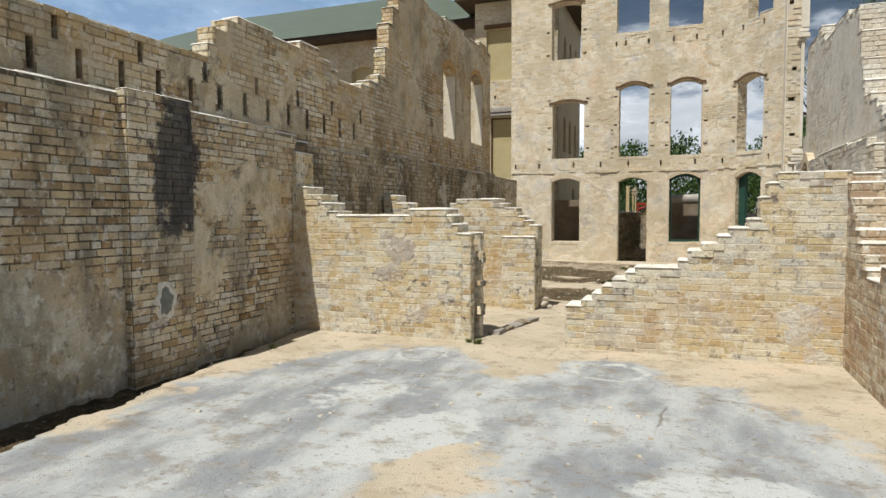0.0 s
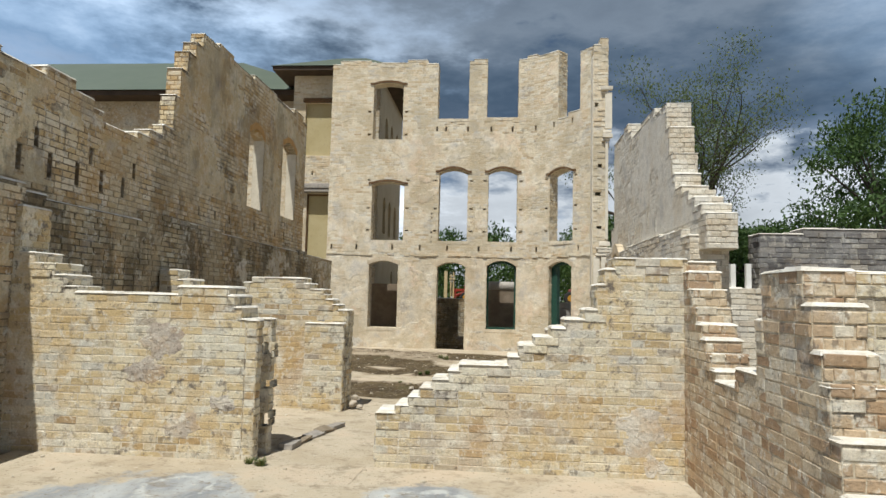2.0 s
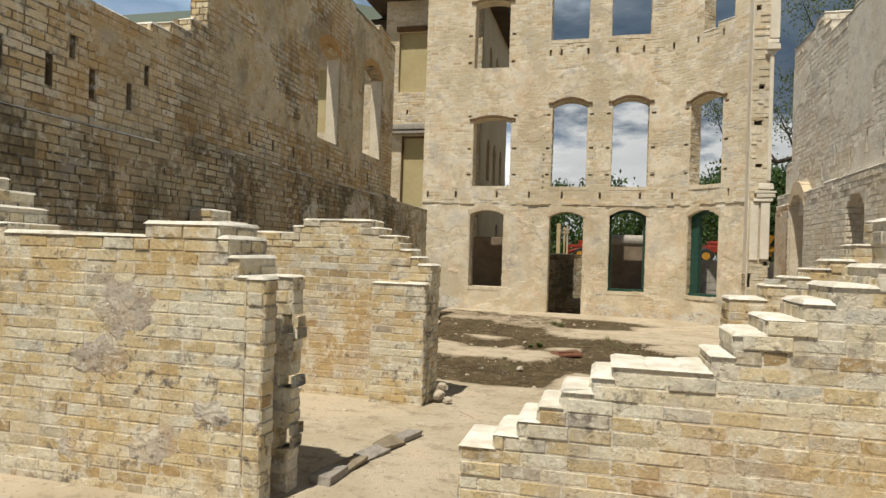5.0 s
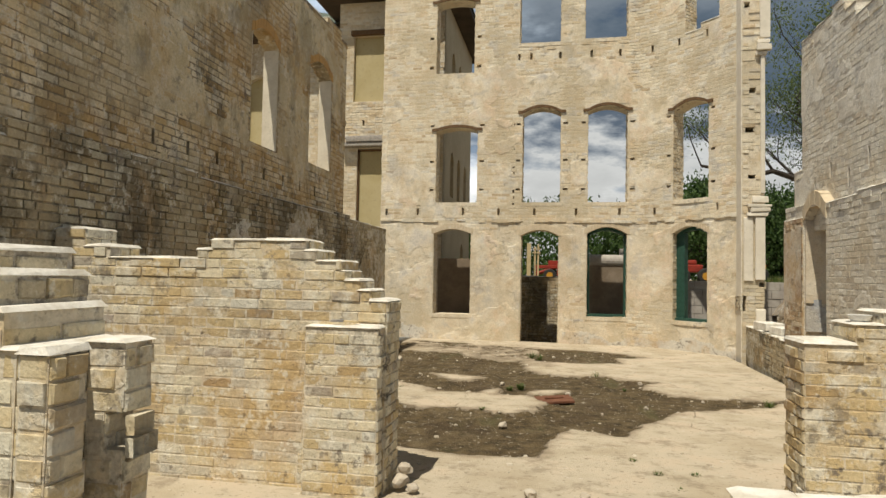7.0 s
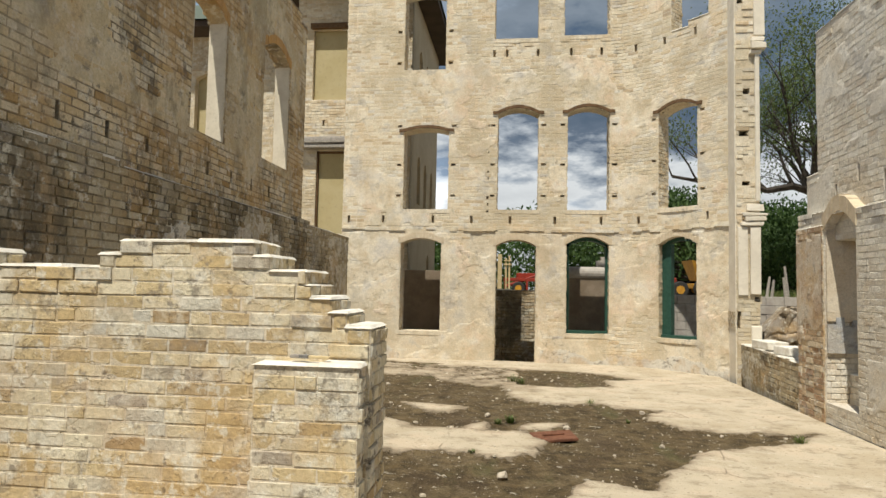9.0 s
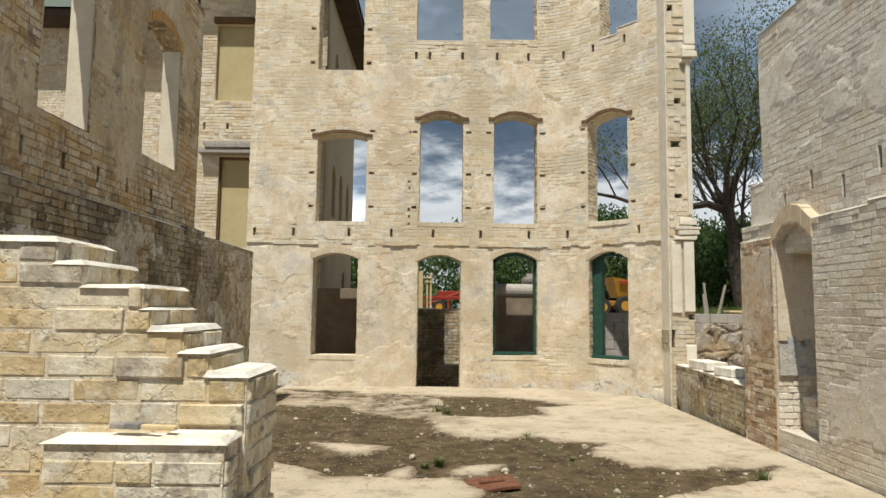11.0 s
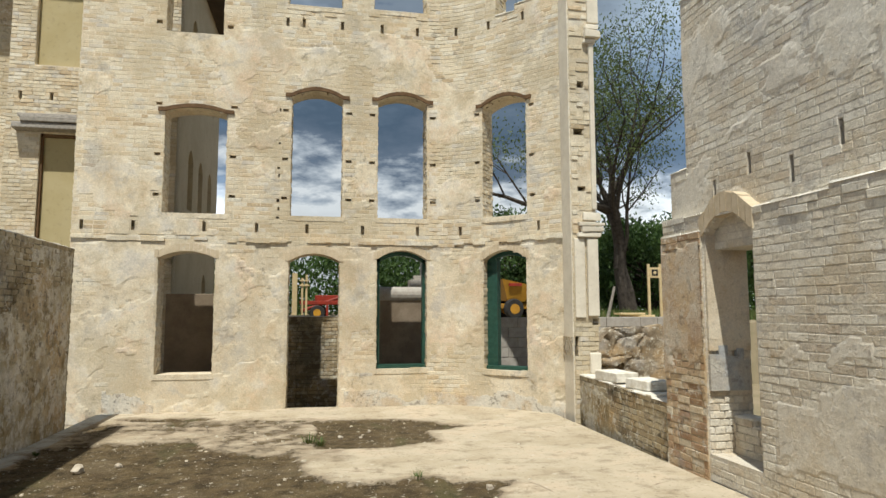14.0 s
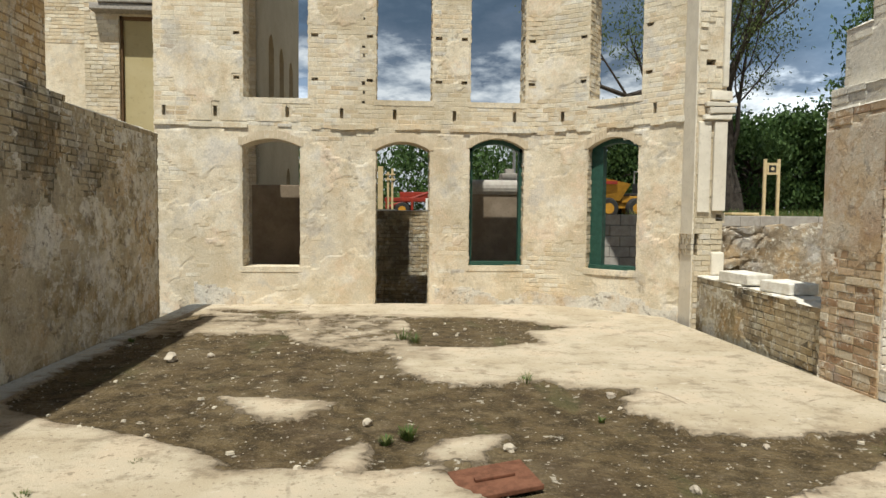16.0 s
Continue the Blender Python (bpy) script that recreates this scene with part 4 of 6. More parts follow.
def poly(x, y, pts):
    """How deep (x, y) lies inside a closed outline, in half metres; negative outside."""
    a = np.array(pts)
    if x < a[:, 0].min() - 0.8 or x > a[:, 0].max() + 0.8 or y < a[:, 1].min() - 0.8 or y > a[:, 1].max() + 0.8:
        return -1.6
    b = np.roll(a, -1, axis=0)
    e, w_ = b - a, np.array((x, y)) - a
    s = np.clip((w_ * e).sum(1) / (e * e).sum(1), 0, 1)
    d = math.sqrt((((w_ - e * s[:, None]) ** 2).sum(1)).min())
    cross = ((a[:, 1] > y) != (b[:, 1] > y)) & (x < e[:, 0] * (y - a[:, 1]) / np.where(e[:, 1] == 0, 1e-9, e[:, 1]) + a[:, 0])
    return (d if cross.sum() % 2 else -d) / 0.5


SOIL = [
    [(-2.85, 8.6), (-2.8, 11.2), (-1.9, 11.4), (-1.0, 11.4), (-0.7, 10.7), (0.25, 10.2), (0.45, 9.5), (0.85, 8.85), (1.5, 9.0), (2.45, 8.65), (2.15, 8.2), (2.5, 7.6), (3.1, 7.5), (3.95, 7.6), (3.65, 7.1), (2.5, 6.6), (2.2, 6.25), (1.8, 5.5), (1.7, 5.05), (1.15, 5.35), (0.95, 5.0), (0.8, 4.15), (0.0, 4.1), (-0.7, 4.3), (-1.3, 5.2), (-1.5, 7.0)],
    [(0.5, 12.5), (1.25, 12.6), (1.9, 12.5), (2.72, 11.8), (2.05, 11.5), (2.1, 10.8), (1.3, 10.5), (0.5, 10.6)],
    [(-2.5, 13.4), (-1.1, 13.2), (-1.1, 13.0), (-2.2, 13.05)],
]
SLABS = [
    [(-3.2, 8.6), (-1.8, 7.85), (-1.04, 7.5), (-0.6, 7.08), (-0.1, 7.04), (0.13, 7.62), (0.22, 7.5), (0.12, 7.0), (0.63, 7.02), (0.82, 6.67), (0.79, 6.1), (0.46, 5.78), (0.03, 5.95), (-0.4, 5.92), (-1.2, 6.05), (-3.2, 6.2)],
    [(-1.2, 8.65), (-0.8, 8.64), (-0.05, 8.45), (-0.1, 8.2), (-0.47, 7.98), (-0.75, 8.05)],
    [(0.65, 7.56), (1.12, 7.6), (0.86, 7.15), (0.63, 7.26)],
]


CEMENT = [(-2.7, -10.5), (-2.33, -4.5), (-2.18, -3.2), (-2.0, -1.75), (-1.25, -0.55), (-0.3, -0.66), (0.3, -1.6), (0.97, -1.3), (1.8, -1.1), (2.48, -1.3), (2.8, -1.9), (3.3, -2.8), (3.3, -10.5)]
SANDY = [(0.2, -3.6), (0.76, -3.3), (0.95, -4.0), (0.4, -4.5)]
TONGUE = [(-1.5, -3.85), (-0.95, -3.3), (-1.15, -2.8), (-0.86, -2.1), (-0.12, -2.03), (-0.12, -2.42), (-0.7, -3.1)]
DUSTY = [(-2.7, 10.6), (-2.65, 13.1), (-0.4, 12.9), (0.7, 12.6), (0.8, 10.0)]


def floor_field(x, y):
    """Soil, grey cement and pale patches at a place of the floor."""
    p = Vector((x, y, 0))
    warp = noise.fractal(p * 0.9, 1.0, 2.0, 5) * 0.42 + noise.fractal(p * 3.1 + Vector((7, 1, 0)), 1.0, 2.0, 3) * 0.26 + noise.fractal(p * 8.0, 1.0, 2.0, 2) * 0.07
    d = -1.0
    if y > 2.9:
        d = max(poly(x, y, b) for b in SOIL) + warp * 0.5
        d = max(d, -0.05 + 0.5 * min(poly(x, y, DUSTY), 0.0) + warp * 0.35)
        d = min(d, -max(poly(x, y, b) for b in SLABS) + warp * 0.35)
        d = min(d, (x + 2.74) * 2.0 + warp * 0.6)
    g = -1.0
    q = 0.0
    if y < 0.3:
        g = min(poly(x, y, CEMENT), -poly(x, y, SANDY)) * 0.55 + warp * 0.7
        q = max(poly(x, y, TONGUE) * 0.35, blob(x, y, 0.2, -3.4, 0.4, 0.9, -0.4), blob(x, y, 2.3, -3.6, 0.7, 0.25, 0.3)) + warp * 0.4
        for cx, cy, r in ((-0.7, -0.92, 0.42), (1.33, -1.05, 0.50)):
            k = math.hypot(x - cx, y - cy) / r + warp * 0.5
            q = max(q, 0.28 - abs(k - 0.66) / 0.5)
            g = max(g, (1.0 - k) * 0.8)
    return d, g, q


x0, x1, y0, y1, cell = -3.02, 4.40, -10.0, 14.1, 0.05
nx, ny = int((x1 - x0) / cell) + 1, int((y1 - y0) / cell) + 1
verts, a_dirt, a_grey, a_pale = [], [], [], []
for j in range(ny):
    for i in range(nx):
        x, y = x0 + i * cell, y0 + j * cell
        d, g, q = floor_field(x, y)
        s = min(max((d + 0.03) / 0.10, 0), 1)
        z = -0.035 * s + 0.012 * s * noise.noise(Vector((x * 6, y * 6, 2))) + 0.004 * noise.noise(Vector((x * 1.3, y * 1.3, 5)))
        if y < 0.0:
            edge = -2.87 - 0.127 * y + 0.09 * noise.fractal(Vector((y * 1.6, 0, 4)), 1.0, 2.0, 4)
            if x < min(edge, -2.1):
                s, z = 1.0, -0.10 - 0.05 * noise.noise(Vector((x * 5, y * 5, 8)))
        verts.append((x, y, z))
        a_dirt.append(min(max(0.5 + d * 0.9, 0), 1) if s < 1.0 or y > 0 else 1.0)
        a_grey.append(min(max(0.5 + g * 1.4, 0), 1))
        a_pale.append(min(max(0.30 + q * 1.2, 0), 1) if y < 0.3 else (0.62 if x < -2.74 and y > 3.0 else 0.0))
faces = [(j * nx + i, j * nx + i + 1, (j + 1) * nx + i + 1, (j + 1) * nx + i) for j in range(ny - 1) for i in range(nx - 1)]
fm = mesh("floor", verts, faces, M_FLOOR)
for key, values in (("dirt", a_dirt), ("grey", a_grey), ("pale", a_pale)):
    fm.attributes.new(key, "FLOAT", "POINT").data.foreach_set("value", values)
tagged(new("floor", fm), "cracked tan and grey concrete floor with bare soil patches", "floor", kind="structure")

# ground around: low beside the ruin, a metre and a half higher behind the facade
verts, faces = [], []
gx = sorted({*np.linspace(-40, 40, 41).tolist(), -3000.0, -600.0, -150.0, 150.0, 600.0, 3000.0})
gy = sorted({*np.linspace(-30, 15.2, 24).tolist(), 15.9, 16.3, *np.linspace(18, 60, 22).tolist(), -3000.0, -300.0, 100.0, 300.0, 1000.0, 3000.0})
for y in gy:
    for x in gx:
        h = -0.32 if y < 16 else 1.42
        if y < 14.5 and x > 4.9:
            h = -0.02
        if y > 15 and x > 5 or y > 16:
            h += 0.12 * noise.noise(Vector((x * 0.3, y * 0.3, 0)))
        if 14.5 < y < 16 and x > 4.9:
            h = -0.02
        verts.append((x, y, h))
k = len(gx)
faces = [(j * k + i, j * k + i + 1, (j + 1) * k + i + 1, (j + 1) * k + i) for j in range(len(gy) - 1) for i in range(k - 1)]
tagged(new("ground", mesh("ground", verts, faces, M_GROUND)), "dry trampled earth around the ruin", "ground", kind="structure")

# ---- behind the facade ----
def low_wall(name, label, x0, x1, y, z1, mats, seed):
    return wall(name, label, Line((x0, y), (x1, y)), 0, x1 - x0, -0.3, [(0, z1)], [], 0.3, mats, seed, (0, x1 - x0, 0.3, z1), back=False, ends=False)


low_wall("wall_back_brick", "low grey brick retaining wall behind the doorway", -0.9, 1.25, 15.9, 1.58, M_DULL, 51)
bm = boxes((1.28, 3.0, 15.35, 15.6, -0.3, 1.95), bevel=0.02)
tank = thing("retaining_slab", "brown plastered retaining slab with a rounded top", "wall", kind="structure")
part("face", bm, M_DARKPLASTER, tank)
bm = bmesh.new()
tube(bm, (1.28, 15.45, 2.02), (3.0, 15.45, 2.02), 0.16, 0.16, 16)
part("rounded_top", bm, M_BLOCK, tank)
bm = boxes((-2.28, -0.95, 15.2, 15.4, -0.3, 2.02), bevel=0.015)
tagged(new("wall_back_plaster", mesh("x", [], [])), "dark plastered low wall behind the window", "wall", kind="structure")
o = bpy.data.objects["wall_back_plaster"]
bm.to_mesh(o.data)
bm.free()
o.data.materials.append(M_DARKPLASTER)
blocks = thing("wall_back_block", "grey concrete block retaining wall", "wall", kind="structure")
part("core", boxes((3.05, 9.5, 15.42, 15.7, -0.3, 1.55)), M_BLOCK, blocks)
rnd = random.Random(8)
base = None
for row in range(9):
    z = -0.3 + row * 0.205
    x = 3.05 - (0.2 if row % 2 else 0)
    while x < 9.4:
        a, b = max(x, 3.05), min(x + 0.4, 9.5)
        if b - a > 0.1:
            if base is None:
                bb = boxes((-0.196, 0.196, -0.03, 0.1, 0.004, 0.2), bevel=0.008)
                base = bpy.data.meshes.new("block")
                bb.to_mesh(base)
                bb.free()
                base.materials.append(M_BLOCK)
            ob = new("block", base)
            ob.parent = blocks
            ob.matrix_world = Matrix.Translation(((a + b) / 2, 15.40 + rnd.uniform(-0.008, 0.008), z)) @ Matrix.Diagonal(((b - a) / 0.4, 1, 1, 1))
        x += 0.4

# ---- buildings to the left ----
def hip_roof(bm, x0, x1, y0, y1, z, top, inset):
    """A hipped roof with a thin edge."""
    e = [bm.verts.new(p) for p in ((x0, y0, z), (x1, y0, z), (x1, y1, z), (x0, y1, z))]
    ym = (y0 + y1) / 2
    r = [bm.verts.new((x0 + inset, ym, top)), bm.verts.new((x1 - inset, ym, top))]
    for f in ((e[0], e[1], r[1], r[0]), (e[1], e[2], r[1]), (e[2], e[3], r[0], r[1]), (e[3], e[0], r[0])):
        bm.faces.new(f)
    return bm


BLOCK_FACE = Line((-5.4, 15.7), (-2.3, 15.7))
block = wall("brick_block", "three-storey cream brick block with boarded windows", BLOCK_FACE, 0, 3.1, -0.3, [(0, 9.35)], [(0.45, 1.5, 6.47, 8.35, 0), (0.62, 1.6, 2.0, 5.12, 0)], 0.3, M_FACADE, 61, (0, 2.0, 5.2, 6.4), back=False, ends=False, caps=False, kind="structure", category="building", pockets=[(0.2, 0.26, 5.75, 5.95, 0), (0.75, 0.81, 5.75, 5.95, 0)])
part("boarded_window", boxes((-4.96, -3.9, 15.80, 15.84, 6.47, 8.35)), M_BOARD, block, "ochre painted board over a window")
part("boarded_window", boxes((-4.80, -3.8, 15.80, 15.84, 2.0, 5.12)), M_BOARD, block, "ochre painted board over a window")
part("board_frame", boxes((-4.80, -4.74, 15.74, 15.80, 2.0, 5.12), (-4.80, -3.8, 15.74, 15.80, 5.05, 5.12)), M_TIMBER, block)
part("lintel", boxes((-5.02, -3.7, 15.58, 15.72, 8.36, 8.50), bevel=0.015), M_TIMBER, block)
part("splintered_lintel", boxes((-5.2, -3.6, 15.45, 15.72, 5.14, 5.26), (-5.05, -3.6, 15.42, 15.70, 5.27, 5.36), (-5.12, -3.7, 15.5, 15.7, 5.37, 5.45), bevel=0.02, jit=0.02), M_GREYWOOD, block, "splintered grey timber lintel")
SIDE = Line((-2.3, 15.7), (-2.3, 21.0))
sholes = [(1.2, 1.75, 3.9, 5.0, 0.25), (2.4, 2.95, 3.9, 5.0, 0.25), (3.7, 4.25, 3.9, 5.0, 0.25), (1.2, 1.75, 6.8, 8.0, 0.25), (2.4, 2.95, 6.8, 8.0, 0.25), (3.7, 4.25, 6.8, 8.0, 0.25), (3.3, 3.8, 1.6, 2.4, 0.2)]
part("side_wall", slab(SIDE, 0.0, 5.2, -0.3, [(0, 9.35)], sholes, 0.0, 0.16), M_PLASTER, block, "tan plastered side wall with arched windows")
part("side_core", slab(SIDE, 0.0, 5.2, -0.3, [(0, 9.35)], [], 0.16, 0.3), M_PLASTER, block)
part("rear_wall", boxes((-5.4, -2.6, 20.6, 20.9, -0.3, 9.35), (-5.4, -5.1, 16.0, 20.6, -0.3, 9.35)), M_PLASTER, block)
part("eave", boxes((-6.0, -1.75, 15.1, 21.4, 9.34, 9.48)), M_SOFFIT, block, "dark brown soffit")
part("roof", hip_roof(bmesh.new(), -6.05, -1.7, 15.05, 21.45, 9.482, 10.95, 1.7), M_ROOF, block, "green metal hipped roof")

HALL = Line((-27.0, 17.5), (-5.5, 17.5))
hall = wall("brick_hall", "long brick hall under a green metal roof", HALL, 0, 21.5, -0.3, [(0, 9.0)], [(k * 2.4 + 1.0, k * 2.4 + 2.1, 5.6, 7.7, 0.2) for k in range(8)], 0.35, M_FACADE, 62, (10, 20, 7.9, 8.6), back=False, ends=False, caps=False, kind="structure", category="building", bare=lambda u, z, r: z > 5.0)
# thin box, browner than the wall below it
part("brick_band", boxes((-27.0, -5.5, 17.46, 17.49, 7.95, 8.97)), M_UMBER["none"], hall, "brown band along the wall under the eave")
part("side_walls", boxes((-27.0, -26.7, 17.9, 29.0, -0.3, 9.0), (-27.0, -5.5, 29.0, 29.3, -0.3, 9.0), (-5.8, -5.5, 17.9, 29.0, -0.3, 9.0)), M_PLASTER, hall)
part("window_boards", boxes(*[(-27.0 + k * 2.4 + 0.9, -27.0 + k * 2.4 + 2.2, 17.7, 17.74, 5.5, 8.0) for k in range(8)]), M_BOARD, hall, "ochre boards over windows")
part("eave", boxes((-27.6, -4.6, 16.7, 29.9, 8.98, 9.16)), M_SOFFIT, hall, "dark brown soffit and fascia")
part("roof", hip_roof(bmesh.new(), -27.7, -4.5, 16.6, 30.0, 9.162, 12.7, 6.0), M_ROOF, hall, "green metal hipped roof")

# ---- trees ----
def leaf_cloud(centres, per, spread, size, rnd):
    """Many small leaves, two triangles each, scattered about centres."""
    verts, faces = [], []
    for c in centres:
        for _ in range(per):
            p = Vector(c) + Vector((rnd.gauss(0, spread), rnd.gauss(0, spread), rnd.gauss(0, spread * 0.7)))
            e = Euler((rnd.uniform(0, 6.3), rnd.uniform(0, 6.3), rnd.uniform(0, 6.3))).to_matrix()
            s = size * rnd.uniform(0.6, 1.3)
            k = len(verts)
            verts += [p + e @ Vector(q) for q in ((-s, 0, 0), (0, -s * 0.45, s * 0.1), (s, 0, 0), (0, s * 0.45, s * 0.1))]
            faces += [(k, k + 1, k + 2, k + 3)]
    return verts, faces


def tree(name, label, base, height, fork, radius, limbs, per, spread, size, mat, seed, lean=(0.0, 0.0), wide=0.5):
    rnd = random.Random(seed)
    top = thing(name, label, "tree")
    bm = bmesh.new()
    tips = []
    base = Vector(base)

    def grow(a, way, length, r, depth):
        steps = 3 if depth else 4
        p, w_ = a, way
        for i in range(steps):
            w_ = (w_ + Vector((rnd.uniform(-0.22, 0.22), rnd.uniform(-0.22, 0.22), rnd.uniform(-0.05, 0.16)))).normalized()
            q = p + w_ * length / steps
            r2 = r * (1 - 0.18)
            tube(bm, p, q, r, r2, 9 if depth < 1 else 5, False)
            if depth >= 2 or (depth == 1 and i == steps - 1):
                tips.append(q)
            p, r = q, r2
            if depth < 3 and i >= 1:
                for _ in range(2 if depth < 2 else 1):
                    side = Vector((rnd.uniform(-1, 1), rnd.uniform(-1, 1), rnd.uniform(-0.1, 0.5))).normalized()
                    grow(p, (w_ * 0.55 + side * 0.8).normalized(), length * rnd.uniform(0.45, 0.66), r * 0.55, depth + 1)

    p, r = base - Vector((0, 0, 0.2)), radius
    mid = base + Vector((lean[0], lean[1], fork))
    for i in range(5):
        q = base.lerp(mid, (i + 1) / 5) + Vector((rnd.uniform(-0.08, 0.08), rnd.uniform(-0.08, 0.08), 0))
        r2 = radius * (1.25 if i == 0 else 1.0 - 0.07 * i)
        tube(bm, p, q, r * (1.3 if i == 0 else 1.0), r2 * 0.95, 12, False)
        p, r = q, r2 * 0.95
    for i in range(limbs):
        ang = i * math.tau / limbs + rnd.uniform(-0.4, 0.4)
        way = Vector((math.cos(ang) * wide, math.sin(ang) * wide, rnd.uniform(0.5, 1.1))).normalized()
        grow(base.lerp(mid, 1.0 if i < 2 else rnd.uniform(0.4, 0.92)), way, (height - fork) * rnd.uniform(0.40, 0.58), radius * (0.55 if i < 3 else 0.34), 0)
    # one long low limb to the side
    q, r = base.lerp(mid, 0.86), radius * 0.6
    for i in range(6):
        s = q + Vector((-0.85, rnd.uniform(-0.2, 0.2), (0.25, -0.15, 0.3, -0.25, 0.3, 0.2)[i]))
        tube(bm, q, s, r, r * 0.84, 7, False)
        grow(s, Vector((-0.5, rnd.uniform(-0.5, 0.5), 0.8)).normalized(), rnd.uniform(1.2, 2.2), r * 0.5, 1)
        q, r = s, r * 0.84
    part("trunk", bm, M_BARK, top)
    part("crown", leaf_cloud(tips, per, spread, size, rnd), mat, top)
    return top


tree("oak_tree", "tall sparse oak tree with twisted dark limbs", (11.85, 24.4, 1.4), 12.4, 4.6, 0.27, 9, 9, 0.36, 0.06, M_LEAF, 71, (-0.6, 0.0), 0.42)


def bushy(name, label, base, height, radius, seed, clumps=80, per=240, mat=None, size=0.115):
    """A dense tree: a trunk with limbs and an uneven crown of leaf clumps with gaps."""
    rnd = random.Random(seed)
    top = thing(name, label, "tree", group="trees behind the ruin")
    bm = bmesh.new()
    b = Vector(base)
    tube(bm, b - Vector((0, 0, 0.2)), b + Vector((0, 0, height * 0.45)), radius * 0.09, radius * 0.06, 9, False)
    centres = []
    for _ in range(clumps):
        ang, h = rnd.uniform(0, math.tau), rnd.uniform(0.18, 1.0)
        wide = radius * (1 - abs(h - 0.45) ** 1.6 * 1.5) * rnd.uniform(0.45, 1.08)
        c = b + Vector((math.cos(ang) * wide, math.sin(ang) * wide, height * h))
        centres.append(c)
        if rnd.random() < 0.5:
            tube(bm, b + Vector((0, 0, height * min(h * 0.6, 0.45))), c, radius * 0.03, 0.02, 5, False)
    part("trunk", bm, M_BARK, top)
    part("crown", leaf_cloud(centres, per, radius * 0.13, size, rnd), mat or M_LEAF_DARK, top)


for i, (x, y, h, r) in enumerate(((20.0, 25.0, 9.6, 4.0), (24.5, 27.0, 11.5, 5.0), (15.2, 29.0, 4.2, 3.2), (27.0, 20.0, 10.5, 4.6), (31.0, 28.0, 11.0, 5.0), (14.0, 34.0, 4.6, 3.8), (9.2, 33.0, 5.0, 3.8))):
    bushy("broadleaf_tree", "dense dark green broadleaf tree", (x, y, 1.35), h, r, 80 + i)
# far belt of woods
rnd = random.Random(91)
centres = []
for k in range(1300):
    x = rnd.uniform(-30, 75)
    y = rnd.uniform(40, 50) - max(0, x - 20) * 0.25
    hill = 4.9 + 1.4 * noise.noise(Vector((x * 0.11, 3.3, 0))) + 1.2 * noise.noise(Vector((x * 0.4, 1.3, 0)))
    centres.append((x, y, 1.4 + hill * rnd.uniform(0.05, 1.0)))
v, f = leaf_cloud(centres, 110, 0.6, 0.17, rnd)
tagged(new("far_woods", mesh("far_woods", v, f, M_LEAF_DARK)), "far belt of green woods", "woods", kind="stuff")

# grass on the raised ground
rnd = random.Random(37)
verts, faces = [], []
for k in range(9000):
    x, y = rnd.uniform(7.5, 17.0), rnd.uniform(20.0, 27.0)
    h, a = rnd.uniform(0.12, 0.42), rnd.uniform(0, math.tau)
    b, w_ = Vector((x, y, 1.40)), Vector((math.cos(a), math.sin(a), 0)) * 0.016
    t_ = b + Vector((rnd.uniform(-0.15, 0.15), rnd.uniform(-0.15, 0.15), h))
    q = len(verts)
    verts += [b - w_, b + w_, t_]
    faces.append((q, q + 1, q + 2))
tagged(new("rough_grass", mesh("rough_grass", verts, faces, M_GRASS)), "rough green and straw grass on the bank", "grass", kind="stuff")

# ---- building site behind the facade ----
def wheel(parent, at, r, wide):
    bm = bmesh.new()
    a = Vector(at)
    tube(bm, a - Vector((0, wide / 2, 0)), a - Vector((0, wide * 0.3, 0)), r * 0.88, r, 22)
    tube(bm, a - Vector((0, wide * 0.3, 0)), a + Vector((0, wide * 0.3, 0)), r, r, 22)
    tube(bm, a + Vector((0, wide * 0.3, 0)), a + Vector((0, wide / 2, 0)), r, r * 0.88, 22)
    tyre = part("tyre", bm, M_RUBBER, parent)
    bm = bmesh.new()
    tube(bm, a - Vector((0, wide * 0.53, 0)), a + Vector((0, wide * 0.53, 0)), r * 0.5, r * 0.5, 16)
    part("rim", bm, M_YELLOW, tyre)


loader = thing("site_dumper", "yellow site dumper with a tipped hopper on raised earth", "vehicle", pose(7.35, 23.6, 1.42, 0, 0, 6))
part("chassis", boxes((-0.75, 0.85, -0.28, 0.28, 0.34, 0.52), (0.1, 0.85, -0.34, 0.34, 0.52, 0.74), bevel=0.03), M_YELLOW, loader)
hop = bmesh.new()
lo_ = [hop.verts.new(p) for p in ((-0.62, -0.36, 0.62), (0.02, -0.36, 0.58), (0.02, 0.36, 0.58), (-0.62, 0.36, 0.62))]
hi_ = [hop.verts.new(p) for p in ((-0.86, -0.52, 1.34), (0.30, -0.52, 1.12), (0.30, 0.52, 1.12), (-0.86, 0.52, 1.34))]
in_ = [hop.verts.new(p) for p in ((-0.80, -0.46, 1.32), (0.24, -0.46, 1.11), (0.24, 0.46, 1.11), (-0.80, 0.46, 1.32))]
fl_ = [hop.verts.new(p) for p in ((-0.58, -0.32, 0.68), (0.0, -0.32, 0.64), (0.0, 0.32, 0.64), (-0.58, 0.32, 0.68))]
hop.faces.new(lo_[::-1])
hop.faces.new(fl_)
for k in range(4):
    q = (k + 1) % 4
    hop.faces.new((lo_[k], lo_[q], hi_[q], hi_[k]))
    hop.faces.new((hi_[k], hi_[q], in_[q], in_[k]))
    hop.faces.new((in_[k], in_[q], fl_[q], fl_[k]))
part("hopper", hop, M_YELLOW, loader, "tipped yellow steel hopper")
